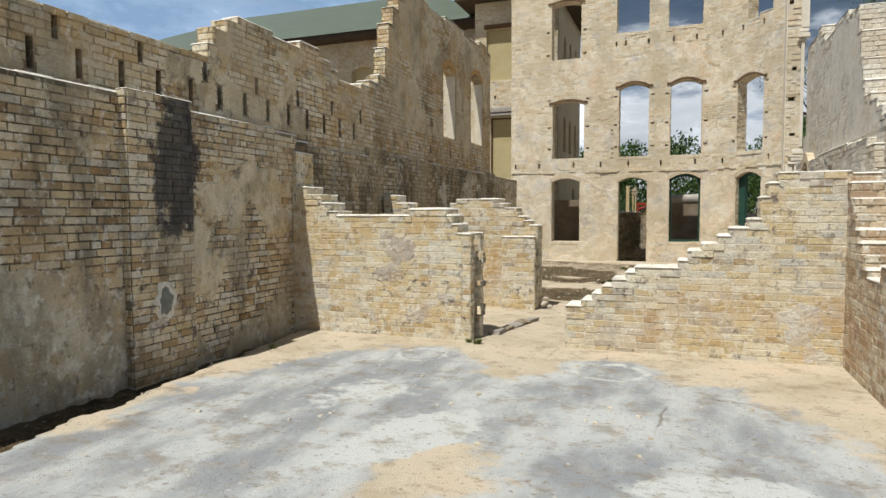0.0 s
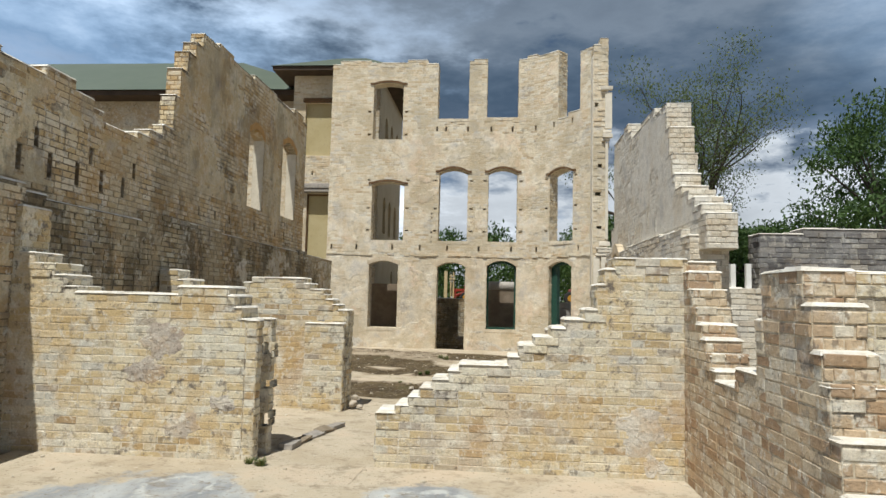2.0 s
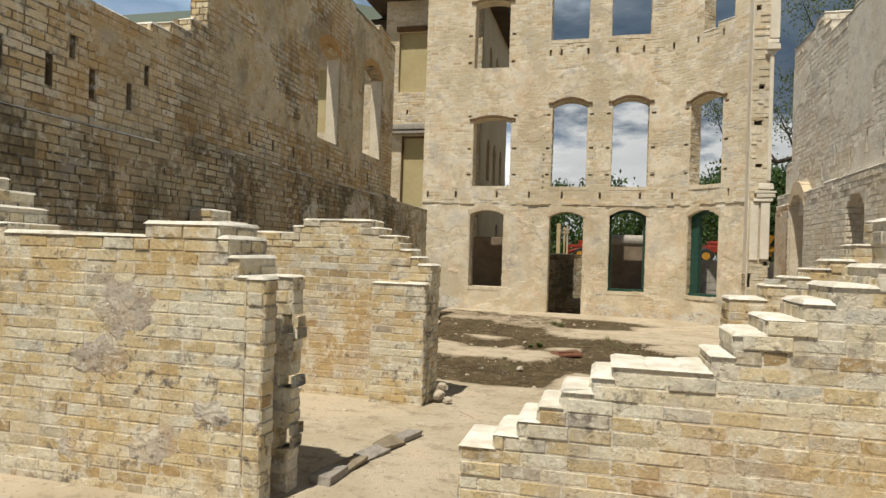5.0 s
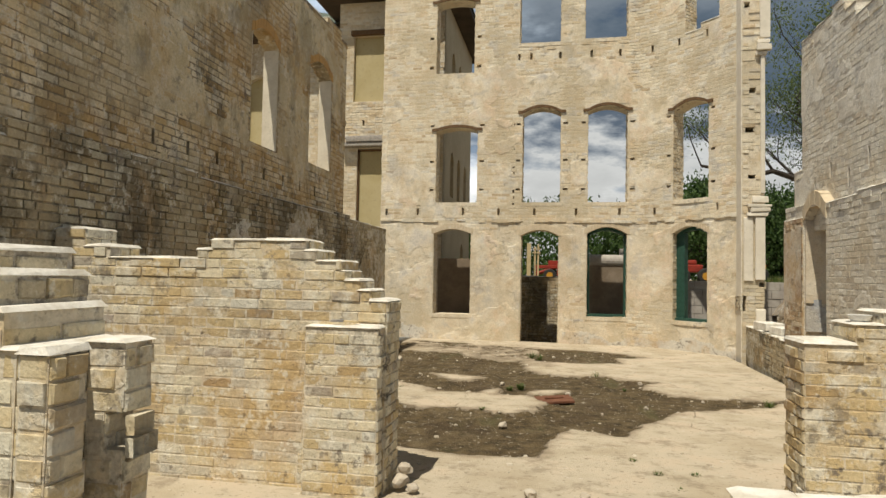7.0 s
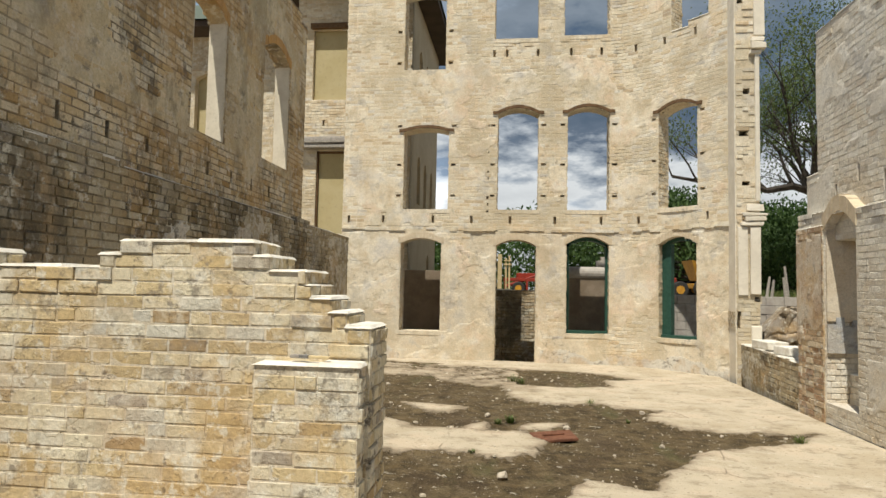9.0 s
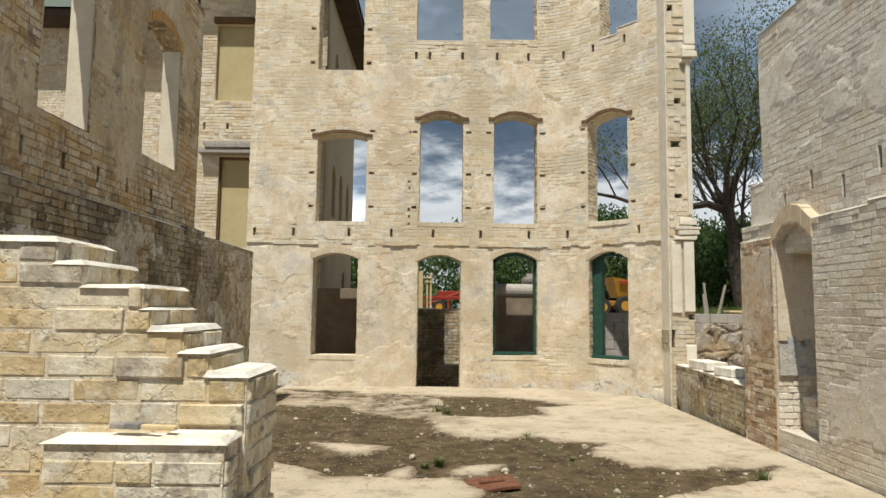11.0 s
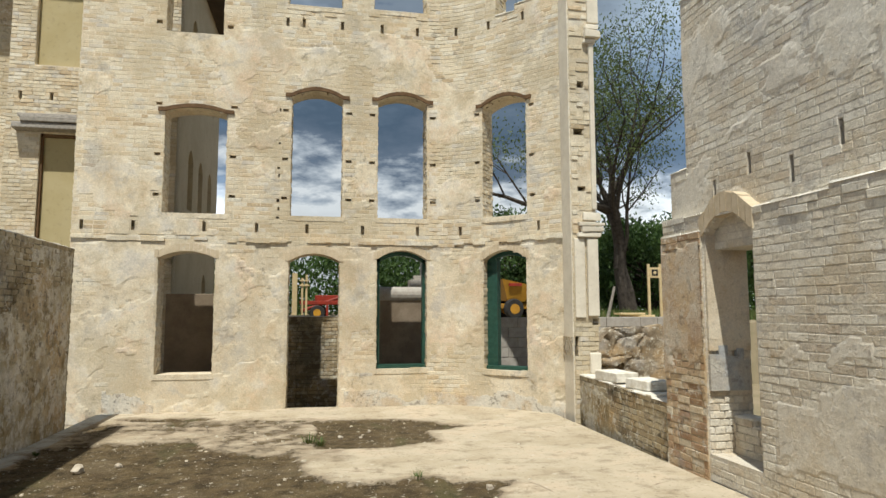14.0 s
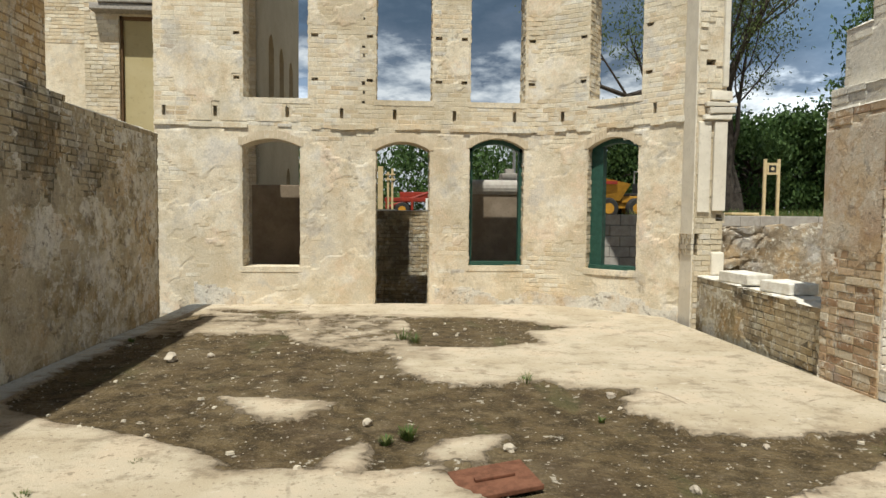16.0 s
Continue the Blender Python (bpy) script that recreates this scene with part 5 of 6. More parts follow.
part("marking", boxes((-0.62, -0.16, -0.55, -0.50, 1.10, 1.20), bevel=0.004), M_RED, loader, "red marking plate")
part("seat", boxes((0.42, 0.74, -0.2, 0.2, 0.74, 0.84), (0.70, 0.78, -0.2, 0.2, 0.82, 1.16), bevel=0.03), M_RUBBER, loader)
bars = bmesh.new()
for y in (-0.3, 0.3):
    tube(bars, (0.82, y, 0.7), (0.82, y, 1.55), 0.025, 0.025, 8)
tube(bars, (0.82, -0.3, 1.55), (0.82, 0.3, 1.55), 0.025, 0.025, 8)
part("roll_bar", bars, M_STEEL, loader)
for x in (-0.42, 0.55):
    for y in (-0.42, 0.42):
        wheel(loader, (x, y, 0.34), 0.34, 0.24)
red = thing("red_trailer", "low red steel trailer frame on rough earth", "trailer", pose(0.75, 23.5, 1.40, 0, 0, -5))
for y in (-0.4, 0.4):
    bm = boxes((-0.75, 1.0, y - 0.05, y + 0.05, 0.50, 0.62), bevel=0.015)
    part("side_beam", bm, M_RED, red)
    bm = bmesh.new()
    tube(bm, (-0.72, y, 0.30), (1.0, y, 0.92), 0.05, 0.045, 8)
    part("brace", bm, M_RED, red)
part("deck", boxes((-0.7, 0.9, -0.4, 0.4, 0.52, 0.57), (-0.3, 0.9, -0.3, 0.3, 0.58, 0.80), bevel=0.02), M_RED, red)
for x in (-0.68, 0.1, 0.55):
    part("leg", boxes((x - 0.035, x + 0.035, -0.47, -0.40, -0.06, 0.60), bevel=0.008), M_WHITE if x > 0.5 else M_RED, red)
wheel(red, (-0.2, -0.5, 0.24), 0.24, 0.16)
wheel(red, (-0.2, 0.5, 0.24), 0.24, 0.16)
red2 = thing("red_machine", "red site trailer standing on earth", "vehicle", pose(5.4, 22.2, 1.42, 0, 0, 4))
part("body", boxes((-0.34, 0.34, -0.4, 0.4, 0.4, 0.68), (-0.22, 0.16, -0.3, 0.3, 0.68, 0.84), bevel=0.05), M_RED, red2)
for x in (-0.4, 0.4):
    wheel(red2, (x, -0.5, 0.28), 0.28, 0.2)


def post(name, label, x, y, z0, z1, wide, mat, group=""):
    t_ = thing(name, label, "post", pose(x, y, z0), group)
    part("shaft", boxes((-wide / 2, wide / 2, -wide / 2, wide / 2, -0.15, z1 - z0), bevel=wide * 0.08), mat, t_)
    return t_


for x, y, h, wd in ((-0.03, 18.2, 2.6, 0.12), (0.14, 18.5, 2.5, 0.05), (0.24, 18.5, 2.58, 0.05)):
    post("timber_post", "new pale timber post behind the doorway", x, y, 1.4, h, wd, M_NEWWOOD, "timber posts")
rail = thing("timber_rail", "thin timber rail nailed across two posts", "rail", pose(0.19, 18.46, 2.3))
part("board", boxes((-0.12, 0.12, -0.012, 0.012, 0, 0.04), (-0.12, 0.12, -0.012, 0.012, 0.12, 0.15), bevel=0.004), M_NEWWOOD, rail)
plinth = thing("stone_plinth", "grey concrete plinth with a thin pole", "plinth", pose(2.76, 17.0, 1.4))
part("block", boxes((-0.19, 0.19, -0.19, 0.19, -0.15, 1.0), (-0.09, 0.09, -0.09, 0.09, 1.0, 1.1), bevel=0.015), M_BLOCK, plinth)
bm = bmesh.new()
tube(bm, (0.1, 0, 1.0), (0.1, 0, 1.5), 0.035, 0.03, 8)
part("pole", bm, M_STEEL, plinth)
for i, (x, y, z, ln, a) in enumerate(((9.0, 18.6, 1.46, 1.1, 4), (9.15, 18.75, 1.52, 0.9, -6), (8.9, 18.7, 1.58, 0.8, 10))):
    bd = thing("stacked_board", "pale sawn board lying on a low stack", "board", pose(x, y, z, 0, 0, a), "stacked boards")
    part("plank", boxes((-ln / 2, ln / 2, -0.16, 0.16, 0, 0.055), bevel=0.006, jit=0.006), M_NEWWOOD, bd)
sign = thing("sign_stand", "pale timber sign stand with a small black sign", "sign", pose(9.95, 19.2, 1.4, 0, 0, -8))
for x in (-0.17, 0.17):
    part("leg", boxes((x - 0.035, x + 0.035, -0.035, 0.035, -0.15, 1.62), bevel=0.006), M_NEWWOOD, sign)
plate = part("sign_plate", boxes((-0.135, 0.135, -0.05, -0.03, 1.22, 1.52), bevel=0.004), M_NEWWOOD, sign)
part("emblem", boxes((-0.09, 0.09, -0.056, -0.051, 1.28, 1.46)), M_RUBBER, plate, "black square emblem")
ring = bmesh.new()
tube(ring, (0, -0.0585, 1.37), (0, -0.0565, 1.37), 0.045, 0.045, 18)
part("emblem_disc", ring, M_NEWWOOD, plate)
rnd = random.Random(17)
for i in range(5):
    bm = bmesh.new()
    x, y = 8.0 + i * 0.22, 20.2 + rnd.uniform(-0.4, 0.4)
    tube(bm, (0, 0, -0.1), (rnd.uniform(-0.25, 0.25), rnd.uniform(-0.1, 0.1), rnd.uniform(0.6, 1.1)), 0.055, 0.035, 8)
    st = thing("cut_log", "grey cut log stood on end by the tree", "log", pose(x, y, 1.4), "cut logs")
    part("stem", bm, M_GREYWOOD, st)


def rock(name, label, at, size, seed, mat, group="", flat=0.7):
    rnd = random.Random(seed)
    bm = bmesh.new()
    bmesh.ops.create_icosphere(bm, subdivisions=3 if size[0] > 0.2 else 2, radius=1.0)
    off = Vector((rnd.uniform(0, 50), rnd.uniform(0, 50), 0))
    for v in bm.verts:
        d = 1 + 0.5 * noise.noise(v.co * 1.3 + off) + 0.2 * noise.noise(v.co * 4 + off)
        v.co = Vector((v.co.x * size[0] * d, v.co.y * size[1] * d, max(v.co.z, -flat) * size[2] * d))
    low = min(v.co.z for v in bm.verts)
    for v in bm.verts:
        v.co.z -= low
    ob = tagged(new(name, bpy.data.meshes.new(name)), label, "stone", group)
    bm.to_mesh(ob.data)
    bm.free()
    ob.data.materials.append(mat)
    ob.matrix_world = pose(*at, 0, 0, rnd.uniform(0, 360))


M_OLDSTONE = simple("rough_masonry", (0.16, 0.125, 0.085), (0.30, 0.25, 0.18), 4.0, 0.95, 0.0, 1.0)
post("white_post", "short white post on the link wall", 4.95, 3.2, 1.82, 2.12, 0.07, M_WHITE, "white posts")
post("white_post", "short white post on the link wall", 5.15, 3.2, 1.82, 2.16, 0.07, M_WHITE, "white posts")
post("white_post", "short white post on the link wall", 5.36, 3.2, 1.82, 2.17, 0.07, M_WHITE, "white posts")

# ---- small things ----
M_GRAVEL = simple("gravel", (0.22, 0.19, 0.15), (0.40, 0.35, 0.28), 3.0)
plate = thing("iron_plate", "rusted iron cover plate lying on the soil", "plate", pose(0.93, 6.82, -0.012, 3, -4, 12))
part("sheet", boxes((-0.23, 0.23, -0.17, 0.17, 0, 0.03), bevel=0.006), M_RUST, plate)
part("rib", boxes((-0.12, 0.12, -0.02, 0.02, 0.031, 0.05), bevel=0.005), M_RUST, plate)
for y, h, w_ in ((11.0, 0.685, 0.30), (10.1, 0.665, 0.26)):
    st = thing("concrete_block", "pale concrete block on the knee-high wall", "block", pose(4.72, y, h + 0.012, 0, 0, 4), "blocks on the low wall")
    part("body", boxes((-0.17, 0.17, -w_, w_, 0, 0.13), bevel=0.012, jit=0.006), M_CAP, st)
rnd = random.Random(23)
for i in range(5):
    st = thing("broken_kerb", "broken dark concrete kerb piece on the floor", "rubble", pose(-0.26 + 0.085 * i * 0.6, 0.62 + 0.26 * i, -0.004, 0, rnd.uniform(-3, 3), -12 + rnd.uniform(-8, 8)), "broken kerb")
    part("body", boxes((-0.07, 0.07, -0.14, 0.13, 0, rnd.uniform(0.035, 0.06)), bevel=0.008, jit=0.02), M_OLDSTONE if i % 2 else M_GREYWOOD, st)
dish = thing("white_dish", "small white enamel dish on the brick steps", "dish", pose(2.93, 2.98, 1.335))
bm = bmesh.new()
tube(bm, (0, 0, 0), (0, 0, 0.04), 0.05, 0.075, 20)
part("bowl", bm, M_WHITE, dish)
for i in range(34):
    x, y = rnd.uniform(-2.2, 3.4), rnd.uniform(3.6, 12.0)
    if floor_field(x, y)[0] > 0.02:
        s = rnd.uniform(0.018, 0.055)
        rock("loose_stone", "small pale stone on the soil", (x, y, -0.04), (s, s * 0.8, s * 0.7), 100 + i, M_STONE, "loose stones")
rock("loose_stone", "pale flat stone on the soil", (-1.95, 10.0, -0.035), (0.09, 0.06, 0.05), 140, M_STONE, "loose stones")
verts, faces = [], []
for i in range(2600):
    x, y = rnd.uniform(-2.9, 3.9), rnd.uniform(3.2, 12.8)
    if floor_field(x, y)[0] > 0.0:
        s, k = rnd.uniform(0.003, 0.010), len(verts)
        c = Vector((x, y, -0.030))
        e = Euler((0, 0, rnd.uniform(0, 6))).to_matrix()
        verts += [c + e @ Vector(q) * s for q in ((-1, -0.8, 0), (1, -0.7, 0), (0.8, 0.9, 0), (-0.9, 0.7, 0), (0.1, 0, 1.0))]
        faces += [(k, k + 1, k + 4), (k + 1, k + 2, k + 4), (k + 2, k + 3, k + 4), (k + 3, k, k + 4)]
tagged(new("gravel", mesh("gravel", verts, faces, M_GRAVEL)), "scattered pale gravel on the soil", "gravel", kind="stuff")


M_FLAKE = simple("mortar_flake", (0.60, 0.54, 0.44), (0.42, 0.36, 0.27), 2.0)
verts, faces = [], []
for i in range(900):
    x, y = rnd.uniform(-2.7, 4.0), rnd.choice((rnd.uniform(3.3, 13.0), rnd.uniform(-3.5, 2.6)))
    if abs(floor_field(x, y)[0]) < 0.25 or rnd.random() < 0.22:
        s, k = rnd.uniform(0.006, 0.026), len(verts)
        c, e = Vector((x, y, 0.002 if floor_field(x, y)[0] < 0 else -0.03)), Euler((0, 0, rnd.uniform(0, 6))).to_matrix()
        lo_ = [c + e @ Vector((px_ * s * rnd.uniform(0.6, 1.3), py_ * s * rnd.uniform(0.6, 1.3), -0.004)) for px_, py_ in ((-1, -0.7), (0.9, -0.8), (1, 0.6), (-0.5, 0.9))]
        verts += lo_ + [q + Vector((0, 0, 0.004 + s * rnd.uniform(0.3, 0.7))) - (q - c) * 0.15 for q in lo_]
        faces += [tuple(a + k for a in f) for f in ((4, 5, 6, 7), (0, 1, 5, 4), (1, 2, 6, 5), (2, 3, 7, 6), (3, 0, 4, 7))]
tagged(new("mortar_flakes", mesh("mortar_flakes", verts, faces, M_FLAKE)), "scattered mortar flakes and brick crumbs on the floor", "rubble", kind="stuff")


def tuft(x, y, z, blades, high, seed):
    rnd = random.Random(seed)
    verts, faces = [], []
    for _ in range(blades):
        a, r = rnd.uniform(0, 6.3), rnd.uniform(0, high * 0.9)
        b = Vector((math.cos(a) * r * 0.5, math.sin(a) * r * 0.5, 0))
        w_ = Vector((-math.sin(a), math.cos(a), 0)) * rnd.uniform(0.003, 0.007)
        t_ = b + Vector((math.cos(a) * high * 0.5, math.sin(a) * high * 0.5, high * rnd.uniform(0.4, 1.0)))
        k = len(verts)
        verts += [b - w_, b + w_, b.lerp(t_, 0.6) + Vector((0, 0, high * 0.1)) + w_ * 0.6, t_, b.lerp(t_, 0.6) + Vector((0, 0, high * 0.1)) - w_ * 0.6]
        faces += [(k, k + 1, k + 2, k + 4), (k + 4, k + 2, k + 3)]
    ob = tagged(new("grass_tuft", mesh("grass_tuft", verts, faces, M_GRASS)), "small green weed tuft growing from a crack", "weed", "weed tufts")
    ob.location = (x, y, z)


for i, (x, y, n_, h) in enumerate(((-0.30, -0.14, 90, 0.09), (-0.42, -0.1, 60, 0.07), (0.45, 7.6, 130, 0.10), (0.3, 7.5, 80, 0.07), (0.45, 11.0, 70, 0.16), (0.6, 10.9, 50, 0.12), (1.55, 9.0, 30, 0.12), (-1.6, 6.75, 60, 0.06), (0.1, 6.0, 60, 0.06), (3.6, 7.1, 50, 0.13), (-1.2, 7.2, 60, 0.05), (2.1, 3.9, 60, 0.06), (-2.75, 11.0, 60, 0.06), (1.9, 7.9, 40, 0.05), (-2.5, -1.2, 50, 0.07), (1.64, 4.2, 70, 0.06), (1.8, 3.85, 80, 0.06), (1.93, 3.5, 60, 0.05), (1.3, 3.1, 40, 0.05), (0.7, 0.5, 40, 0.06))):
    tuft(x, y, -0.03 if y > 3 else -0.005, n_, h, 200 + i)

def rubble_face(x0, x1, y, top, seed):
    """A bank of mortared rubble: stones bulging from a lumpy face, with a broken top."""
    cell = 0.035
    nu, nz = int((x1 - x0) / cell), 42
    verts, faces = [], []
    for j in range(nz + 1):
        for i in range(nu + 1):
            x = x0 + i * cell
            zt = top(x) + 0.10 * noise.fractal(Vector((x * 2.2, seed, 0)), 1.0, 2.0, 4)
            z = -0.1 + (zt + 0.1) * j / nz
            p = Vector((x * 1.9, z * 2.7, seed))
            dist = noise.voronoi(p + 0.3 * noise.noise_vector(p * 1.5))[0]
            bulge = min(1.0, (dist[1] - dist[0]) / 0.28)
            smooth_ = min(max((x - (x0 + 0.85) - 0.35 * z) / 0.2, 0), 1)
            d = (0.07 * bulge ** 0.5) * (1 - smooth_ * 0.9) + 0.05 * noise.fractal(p * 0.5, 1.0, 2.0, 4) + 0.03 * smooth_
            if x < x0 + 0.75 and z < 0.55 + 0.3 * noise.noise(Vector((x * 3, 2, 2))):
                d -= 0.25
            verts.append((x, y - d, z))
    for j in range(nz):
        for i in range(nu):
            k = j * (nu + 1) + i
            faces.append((k, k + 1, k + nu + 2, k + nu + 1))
    k0 = len(verts)
    for i in range(nu + 1):
        q = verts[nz * (nu + 1) + i]
        verts.append((q[0], y + 0.42, q[2] - 0.03))
    for i in range(nu):
        faces.append((nz * (nu + 1) + i, nz * (nu + 1) + i + 1, k0 + i + 1, k0 + i))
    return tagged(new("wall_rubble", mesh("wall_rubble", verts, faces, M_RUBBLE)), "broken mortared rubble wall with grey render left on it", "wall", kind="structure")


M_RUBBLE = masonry("mortared_rubble", "none", [(0.3, (0.22, 0.17, 0.11)), (0.48, (0.36, 0.29, 0.20)), (0.6, (0.44, 0.41, 0.37)), (0.75, (0.50, 0.48, 0.44))], stain=(0.20, 0.15, 0.10), stain_at=0.5, grimy=0.6, relief=0.9)
rubble_face(6.05, 9.4, 14.98, lambda x: 0.75 + min(0.62, (x - 6.05) * 1.3), 4.4)
rock("mortar_lump", "small white mortar lump on the broken wall top", (-0.84, 0.18, 1.555), (0.06, 0.05, 0.045), 301, M_WHITE)
for i, (x, y, z, s) in enumerate(((-0.12, 2.98, 0.03, 0.075), (-0.10, 3.02, 0.11, 0.06), (-0.02, 2.93, 0.02, 0.045), (0.82, 3.0, 0.01, 0.05), (1.2, 3.06, 0.01, 0.04))):
    rock("loose_brick", "broken cream brick piece lying by the pier", (x, y, z), (s, s * 0.8, s * 0.75), 310 + i, M_STONE, "broken brick pieces")
brush = thing("paint_brush", "worn paint brush lying on the brick pier", "brush", pose(-0.52, 2.79, 1.228, 0, 0, -12))
part("handle", boxes((0.0, 0.12, -0.011, 0.011, 0, 0.014), bevel=0.004), M_NEWWOOD, brush)
part("ferrule", boxes((-0.045, 0.002, -0.022, 0.022, -0.001, 0.017), bevel=0.003), M_STEEL, brush)
part("bristles", boxes((-0.10, -0.044, -0.024, 0.024, -0.001, 0.015), bevel=0.004), M_GREYWOOD, brush)

# sheets of old render still on the walls
def sheet(name, label, face, u0, u1, zb, profile, mat, thick=0.016, parent=None):
    v, f = slab(face, u0, u1, zb, profile, [], -thick, 0.004)
    return tagged(new(name, mesh(name, v, f, mat)), label, "render", kind="structure")


def ragged(u0, u1, z, amp, seed, stepu=0.06):
    out, u = [], u0
    while u < u1:
        out.append((u, z + amp * noise.fractal(Vector((u * 1.1, seed, 0)), 1.0, 2.0, 5)))
        u += stepu
    return out


def smear(name, label, face, u, z, ru, rz, mat, seed, thick=0.012):
    """An uneven patch of cement smeared on a wall."""
    bm = bmesh.new()
    n_ = 40
    rings = []
    for s, d in ((1.0, 0.004), (0.86, -thick * 0.7), (0.6, -thick), (0.25, -thick * 1.1)):
        ring = []
        for i in range(n_):
            a = i * math.tau / n_
            r = s * (1 + 0.55 * noise.fractal(Vector((math.cos(a) * 1.3, math.sin(a) * 1.3, seed)), 1.0, 2.0, 5))
            ring.append(bm.verts.new(face.at(u + math.cos(a) * r * ru, d + 0.004 * noise.noise(Vector((a * 2, s * 5, seed))), z + math.sin(a) * r * rz)))
        rings.append(ring)
    for p, q in zip(rings, rings[1:]):
        for i in range(n_):
            bm.faces.new((p[i], p[(i + 1) % n_], q[(i + 1) % n_], q[i]))
    bm.faces.new(rings[-1])
    ob = tagged(new(name, bpy.data.meshes.new(name)), label, "render", kind="structure")
    bm.to_mesh(ob.data)
    bm.free()
    ob.data.materials.append(mat)


M_OLDRENDER = masonry("old_render", "none", [(0.25, (0.30, 0.25, 0.17)), (0.5, (0.50, 0.43, 0.30)), (0.75, (0.60, 0.53, 0.41))], stain=(0.22, 0.19, 0.14), stain_at=0.55, mould=0.4)
M_PALERENDER = masonry("pale_render", "none", [(0.2, (0.54, 0.50, 0.43)), (0.8, (0.66, 0.62, 0.54))], fine=0.4)
near_top = ragged(wl(-9.5), wl(-3.3), 1.12, 0.12, 3.0) + ragged(wl(-3.3), wl(-3.05), 1.0, 0.08, 3.0) + ragged(wl(-3.05), wl(-2.87), 0.88, 0.05, 3.0)
sheet("render_near", "blotchy grey old render on the lower wall", LEFT, wl(-9.5), wl(-2.87), -0.4, near_top, M_OLDRENDER, 0.024)
M_DARKCEMENT = simple("dark_cement", (0.14, 0.14, 0.12), (0.22, 0.22, 0.19), 9.0)
M_RIM = simple("pale_mortar_rim", (0.66, 0.62, 0.54), (0.54, 0.50, 0.42), 9.0)
smear("niche_rim", "pale mortar rim round a blocked niche", PIL, wl(-2.44) - wl(-2.86), 0.71, 0.17, 0.19, M_RIM, 21.5, 0.016)
smear("niche_fill", "dark cement fill of a blocked niche", PIL, wl(-2.44) - wl(-2.86), 0.71, 0.115, 0.14, M_DARKCEMENT, 21.5, 0.022)
sheet("render_corner", "patch of pale old render low on the wall", LEFT, wl(-2.2), wl(-0.1), -0.4, ragged(wl(-2.2), wl(-0.1), 0.30, 0.5, 8.0), M_OLDRENDER, 0.016)
sheet("render_far", "flaking grey render on the lower wall", LEFT_FAR, wl(8.8), wl(12.7), -0.2, ragged(wl(8.8), wl(12.7), 1.75, 0.9, 5.0), M_OLDRENDER, 0.016)
sheet("render_facade", "pale patched render at the foot of the facade", FACE, -2.95, -2.15, -0.1, ragged(-2.95, -2.15, 0.34, 0.35, 6.0), M_PALERENDER, 0.012)
sheet("render_facade", "low band of stained render at the foot of the facade", FACE, 1.0, UE - 0.1, -0.1, ragged(1.0, UE - 0.1, 0.20, 0.25, 2.0), M_PALERENDER, 0.010)


def coat(name, label, face, u0, u1, z0, z1, profile, holes, mat, cover, seed, lift=0.007, cell=0.045):
    """A worn coat of render in two layers; it sinks behind the bricks where it has come off."""
    nu, nz = int((u1 - u0) / cell), int((z1 - z0) / cell)
    verts, faces = [], []
    blocked = [(h[0] - 0.012, h[1] + 0.012, h[2] - 0.012, h[3] + h[4] * 0.9 + 0.012) for h in holes]
    soft = lambda v: 3 * v * v - 2 * v ** 3 if 0 < v < 1 else float(v >= 1)
    for j in range(nz + 1):
        for i in range(nu + 1):
            u, z = u0 + i * cell, z0 + j * cell
            p = Vector((u * 0.6, z * 0.85, seed))
            a = noise.fractal(p, 1.0, 2.0, 6) + 0.22 * noise.fractal(p * 5.0, 1.0, 2.0, 3)
            e = noise.fractal(p * 1.3 + Vector((5, 3, 8)), 1.0, 2.0, 6)
            d = 0.006 - (0.006 + lift) * soft((a + cover(u, z)) / 0.12 + 0.5)
            d -= 0.003 * soft((e - 0.12) / 0.07) - 0.003 * noise.noise(Vector((u * 2.2, z * 2.2, seed + 2))) - 0.0012 * noise.noise(Vector((u * 9, z * 9, seed)))
            verts.append(face.at(u, d, z))
    for j in range(nz):
        za, zb = z0 + j * cell, z0 + (j + 1) * cell
        for i in range(nu):
            ua, ub = u0 + i * cell, u0 + (i + 1) * cell
            if zb > min(step(profile, ua), step(profile, ub)) - 0.05:
                continue
            if any(ua < q[1] and ub > q[0] and za < q[3] and zb > q[2] for q in blocked):
                continue
            k = j * (nu + 1) + i
            faces.append((k, k + 1, k + nu + 2, k + nu + 1))
    return tagged(new(name, mesh(name, verts, faces, mat)), label, "render", kind="structure")


M_COAT = masonry("facade_coat", "none", [(0.26, (0.52, 0.40, 0.26)), (0.40, (0.63, 0.53, 0.38)), (0.52, (0.71, 0.63, 0.49)), (0.60, (0.69, 0.63, 0.53)), (0.72, (0.58, 0.53, 0.46))], stain=(0.52, 0.42, 0.30), stain_at=0.60, wash_at=0.64, grimy=0.35, fine=0.25, relief=0.28, warm=(0.63, 0.46, 0.31), mould=0.08)
M_PINKCOAT = masonry("pink_coat", "none", [(0.28, (0.34, 0.23, 0.15)), (0.42, (0.50, 0.38, 0.27)), (0.53, (0.58, 0.49, 0.38)), (0.66, (0.60, 0.56, 0.48))], stain=(0.40, 0.26, 0.15), stain_at=0.55, grimy=0.5, fine=0.6, relief=0.8)
M_JAMBCOAT = masonry("jamb_coat", "none", [(0.3, (0.52, 0.43, 0.31)), (0.55, (0.63, 0.55, 0.43)), (0.75, (0.58, 0.53, 0.45))], grimy=0.3, fine=0.3, relief=0.4)
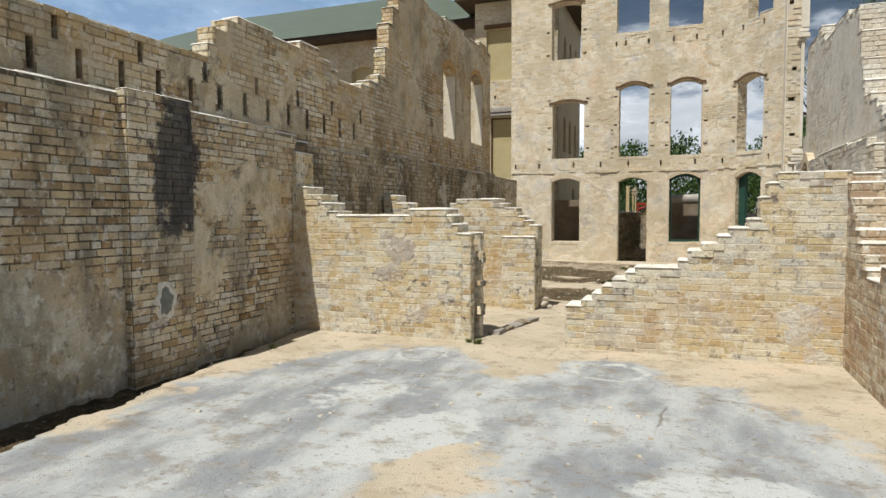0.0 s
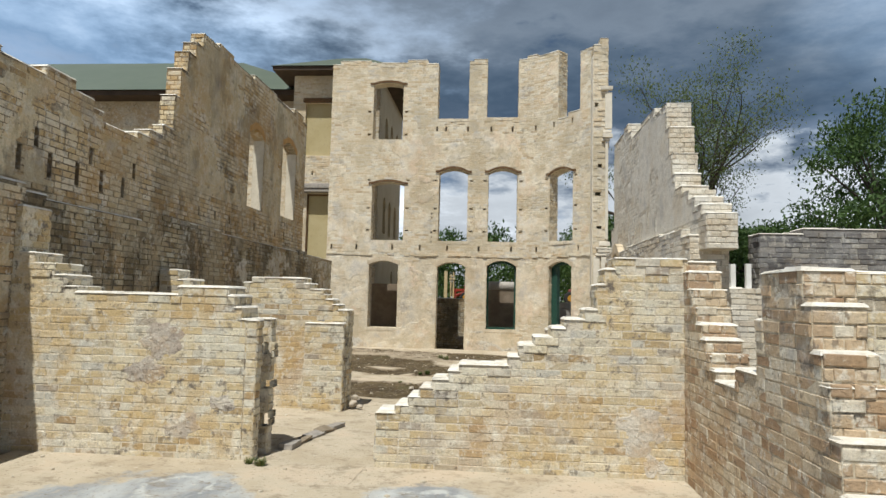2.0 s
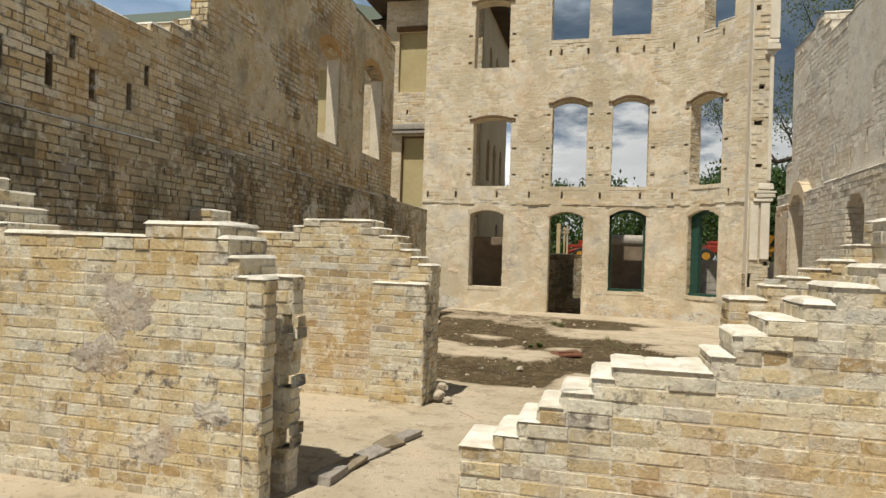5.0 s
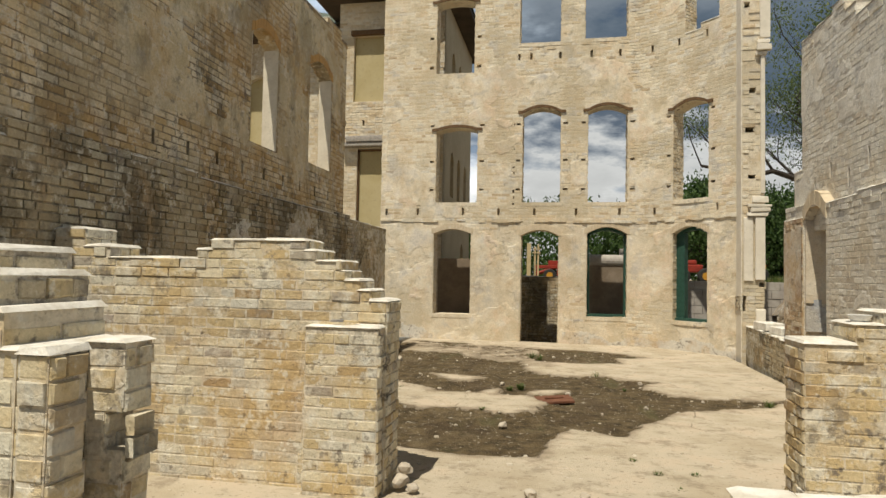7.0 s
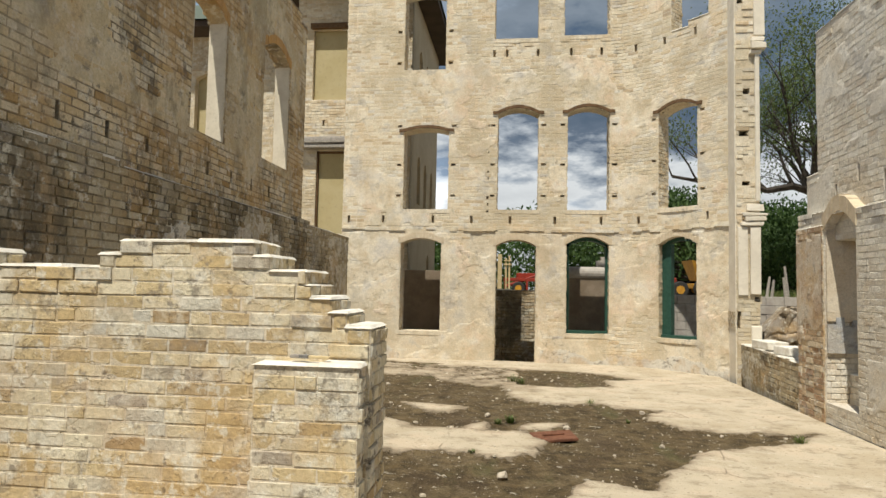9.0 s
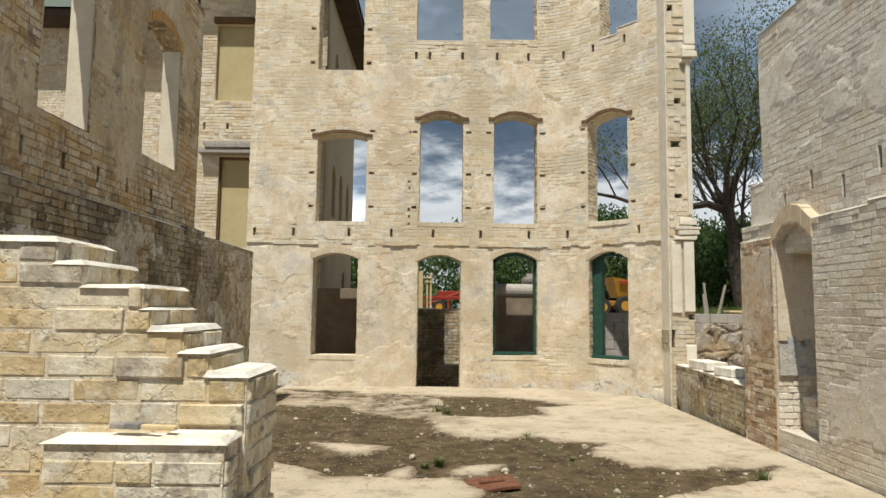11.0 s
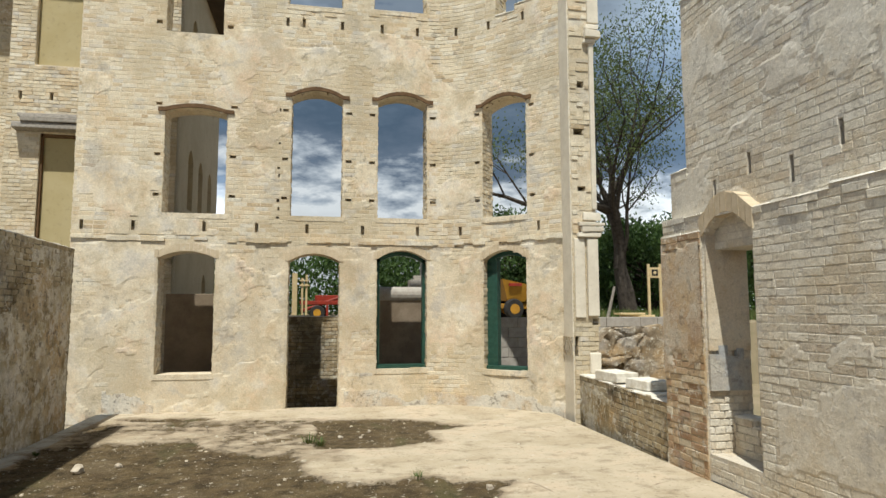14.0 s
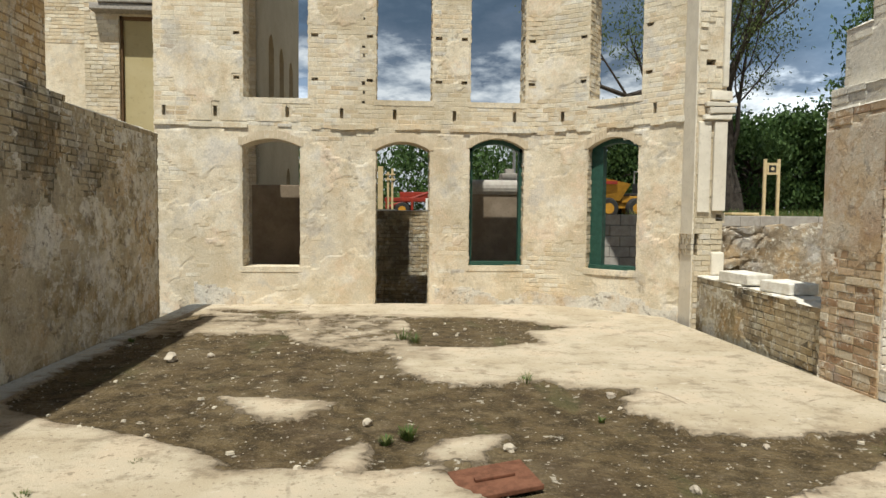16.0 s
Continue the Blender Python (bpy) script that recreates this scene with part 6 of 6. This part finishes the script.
M_BLUECEMENT = masonry("blue_cement", "none", [(0.3, (0.25, 0.26, 0.28)), (0.5, (0.40, 0.41, 0.42)), (0.7, (0.55, 0.53, 0.50))], grimy=0.5, fine=0.5, relief=0.6, warm=(0.45, 0.38, 0.28))
M_GOLDCOAT = masonry("golden_coat", "none", [(0.2, (0.44, 0.34, 0.19)), (0.45, (0.58, 0.49, 0.32)), (0.65, (0.66, 0.59, 0.44)), (0.85, (0.54, 0.50, 0.41))], stain=(0.44, 0.29, 0.12), stain_at=0.54, grimy=0.6, fine=0.5, relief=0.5, mould=0.35)
M_GREYCOAT = masonry("grey_coat", "none", [(0.2, (0.58, 0.52, 0.43)), (0.5, (0.70, 0.65, 0.56)), (0.8, (0.64, 0.60, 0.53))], stain=(0.50, 0.45, 0.38), grimy=0.25, fine=0.4, relief=0.4, warm=(0.60, 0.50, 0.36))
M_MOSSCOAT = masonry("lichen_coat", "none", [(0.33, (0.17, 0.13, 0.07)), (0.44, (0.40, 0.33, 0.21)), (0.53, (0.58, 0.53, 0.41)), (0.62, (0.68, 0.65, 0.58)), (0.75, (0.36, 0.32, 0.25))], stain=(0.24, 0.18, 0.09), stain_at=0.50, wash=(0.64, 0.62, 0.56), wash_at=0.55, grimy=0.9, relief=1.0, fine=1.0)
SKIP = [*FACADE_HOLES, *pk, (-3.6, 6.0, 2.88, 2.97, 0)]
coat("facade_render", "smooth worn cream render flaking off the facade", FACE, -3.5, UE - 0.02, -0.15, 9.0, FACADE_TOP, SKIP, M_COAT, lambda u, z: 0.16 if z < 2.85 else (-0.20 if z < 6.5 else -0.36), 31.0)
coat("upper_render", "golden grey render left on the tall wall", UPPER, 0.5, wl(9.95), 2.72, 6.0, UP_TOP, [*UP_HOLES, *up_pockets], M_GOLDCOAT, lambda u, z: (0.08 if u > wl(3.6) else -0.10) - (0.5 if z < 3.3 and u > wl(3.3) else 0.0), 47.0)
coat("far_render", "flaking lichen-grey render on the lower wall", LEFT_FAR, wl(2.95), wl(12.7), -0.1, 2.6, [(0, 2.62)], [], M_MOSSCOAT, lambda u, z: -0.25 + 0.06 * (u - wl(3.0)) - 0.08 * z, 53.0, lift=0.018)
coat("near_render", "thin limewash flaking off the stained wall", LEFT, wl(-9.5), wl(-2.88), 0.9, 2.6, [(0, 2.66)], [], M_GOLDCOAT, lambda u, z: -0.16 - 0.35 * abs(z - 1.35), 83.0, lift=0.017)
coat("corner_render", "thin limewash flaking off the wall by the corner", LEFT, wl(-1.98), wl(-0.02), -0.1, 2.6, [(0, 2.62)], [], M_GOLDCOAT, lambda u, z: -0.14 - 0.14 * z, 89.0, lift=0.017)
coat("gable_render", "pale grey render on the tall gable wall", RU, 0.06, rb(2.36), 2.72, 5.2, GABLE_TOP, [(rb(8.25 - 0.55 * k), rb(8.25 - 0.55 * k) + 0.05, 2.78 + 0.16 * (k % 2), 3.02 + 0.16 * (k % 2), 0) for k in range(7)], M_GREYCOAT, lambda u, z: 0.35 if u > rb(6.2) else -0.16, 61.0)
coat("side_render", "pale grey render thinning on the side wall", RB, 0.72, rb(3.0), -0.1, 2.5, [(0, 2.5)], [(DOORWAY[0] - 0.02, DOORWAY[1] + 0.18, -0.2, 2.75, 0), NICHE], M_GREYCOAT, lambda u, z: -0.2, 67.0)

sheet("jamb_render", "warm tan render on the doorway jamb", Line((4.41, 8.292), (4.90, 8.292)), 0.0, 0.47, 1.28, [(0, 2.455)], M_JAMBCOAT, 0.03)
sheet("jamb_cement", "blue-grey cement patch low on the doorway jamb", Line((4.41, 8.292), (4.90, 8.292)), 0.0, 0.44, 0.88, [(0, 1.24), (0.1, 1.33), (0.2, 1.22), (0.3, 1.30), (0.38, 1.18)], M_BLUECEMENT, 0.038)
coat("pier_render", "pinkish brown mortar smeared over the doorway pier", Line((4.385, 9.06), (4.385, 8.31)), 0.0, 0.74, -0.1, 2.48, [(0, 2.55)], [], M_PINKCOAT, lambda u, z: 0.06, 71.0, lift=0.016, cell=0.035)
coat("sill_render", "grey mortar wash low on the knee-high wall", Line((4.60, 12.01), (4.42, 9.06)), 0.0, 2.93, -0.1, 0.62, [(0, 0.68)], [], M_MOSSCOAT, lambda u, z: 0.12 - 0.7 * z, 77.0, lift=0.008, cell=0.035)

M_CEMENT = masonry("smeared_cement", "none", [(0.3, (0.30, 0.25, 0.20)), (0.5, (0.45, 0.40, 0.34)), (0.7, (0.56, 0.51, 0.43))], stain=(0.30, 0.20, 0.13), stain_at=0.5)
for u, z, ru, rz, sd in ((-1.42, 1.12, 0.24, 0.20, 1.5), (-1.52, 0.82, 0.20, 0.12, 2.5), (-1.15, 0.30, 0.20, 0.13, 3.5), (-0.78, 0.52, 0.14, 0.08, 4.5), (-1.75, 0.22, 0.10, 0.06, 5.5)):
    smear("cement_smear", "blotchy grey cement smeared on the brick face", S1, sx(u), z, ru, rz, M_CEMENT, sd, 0.005)
for u, z, ru, rz, sd in ((3.2, 0.45, 0.26, 0.22, 6.5), (3.32, 0.12, 0.12, 0.12, 7.5)):
    smear("cement_smear", "pale cement smeared low on the brick face", S1, sx(u), z, ru, rz, M_PALERENDER, sd, 0.005)
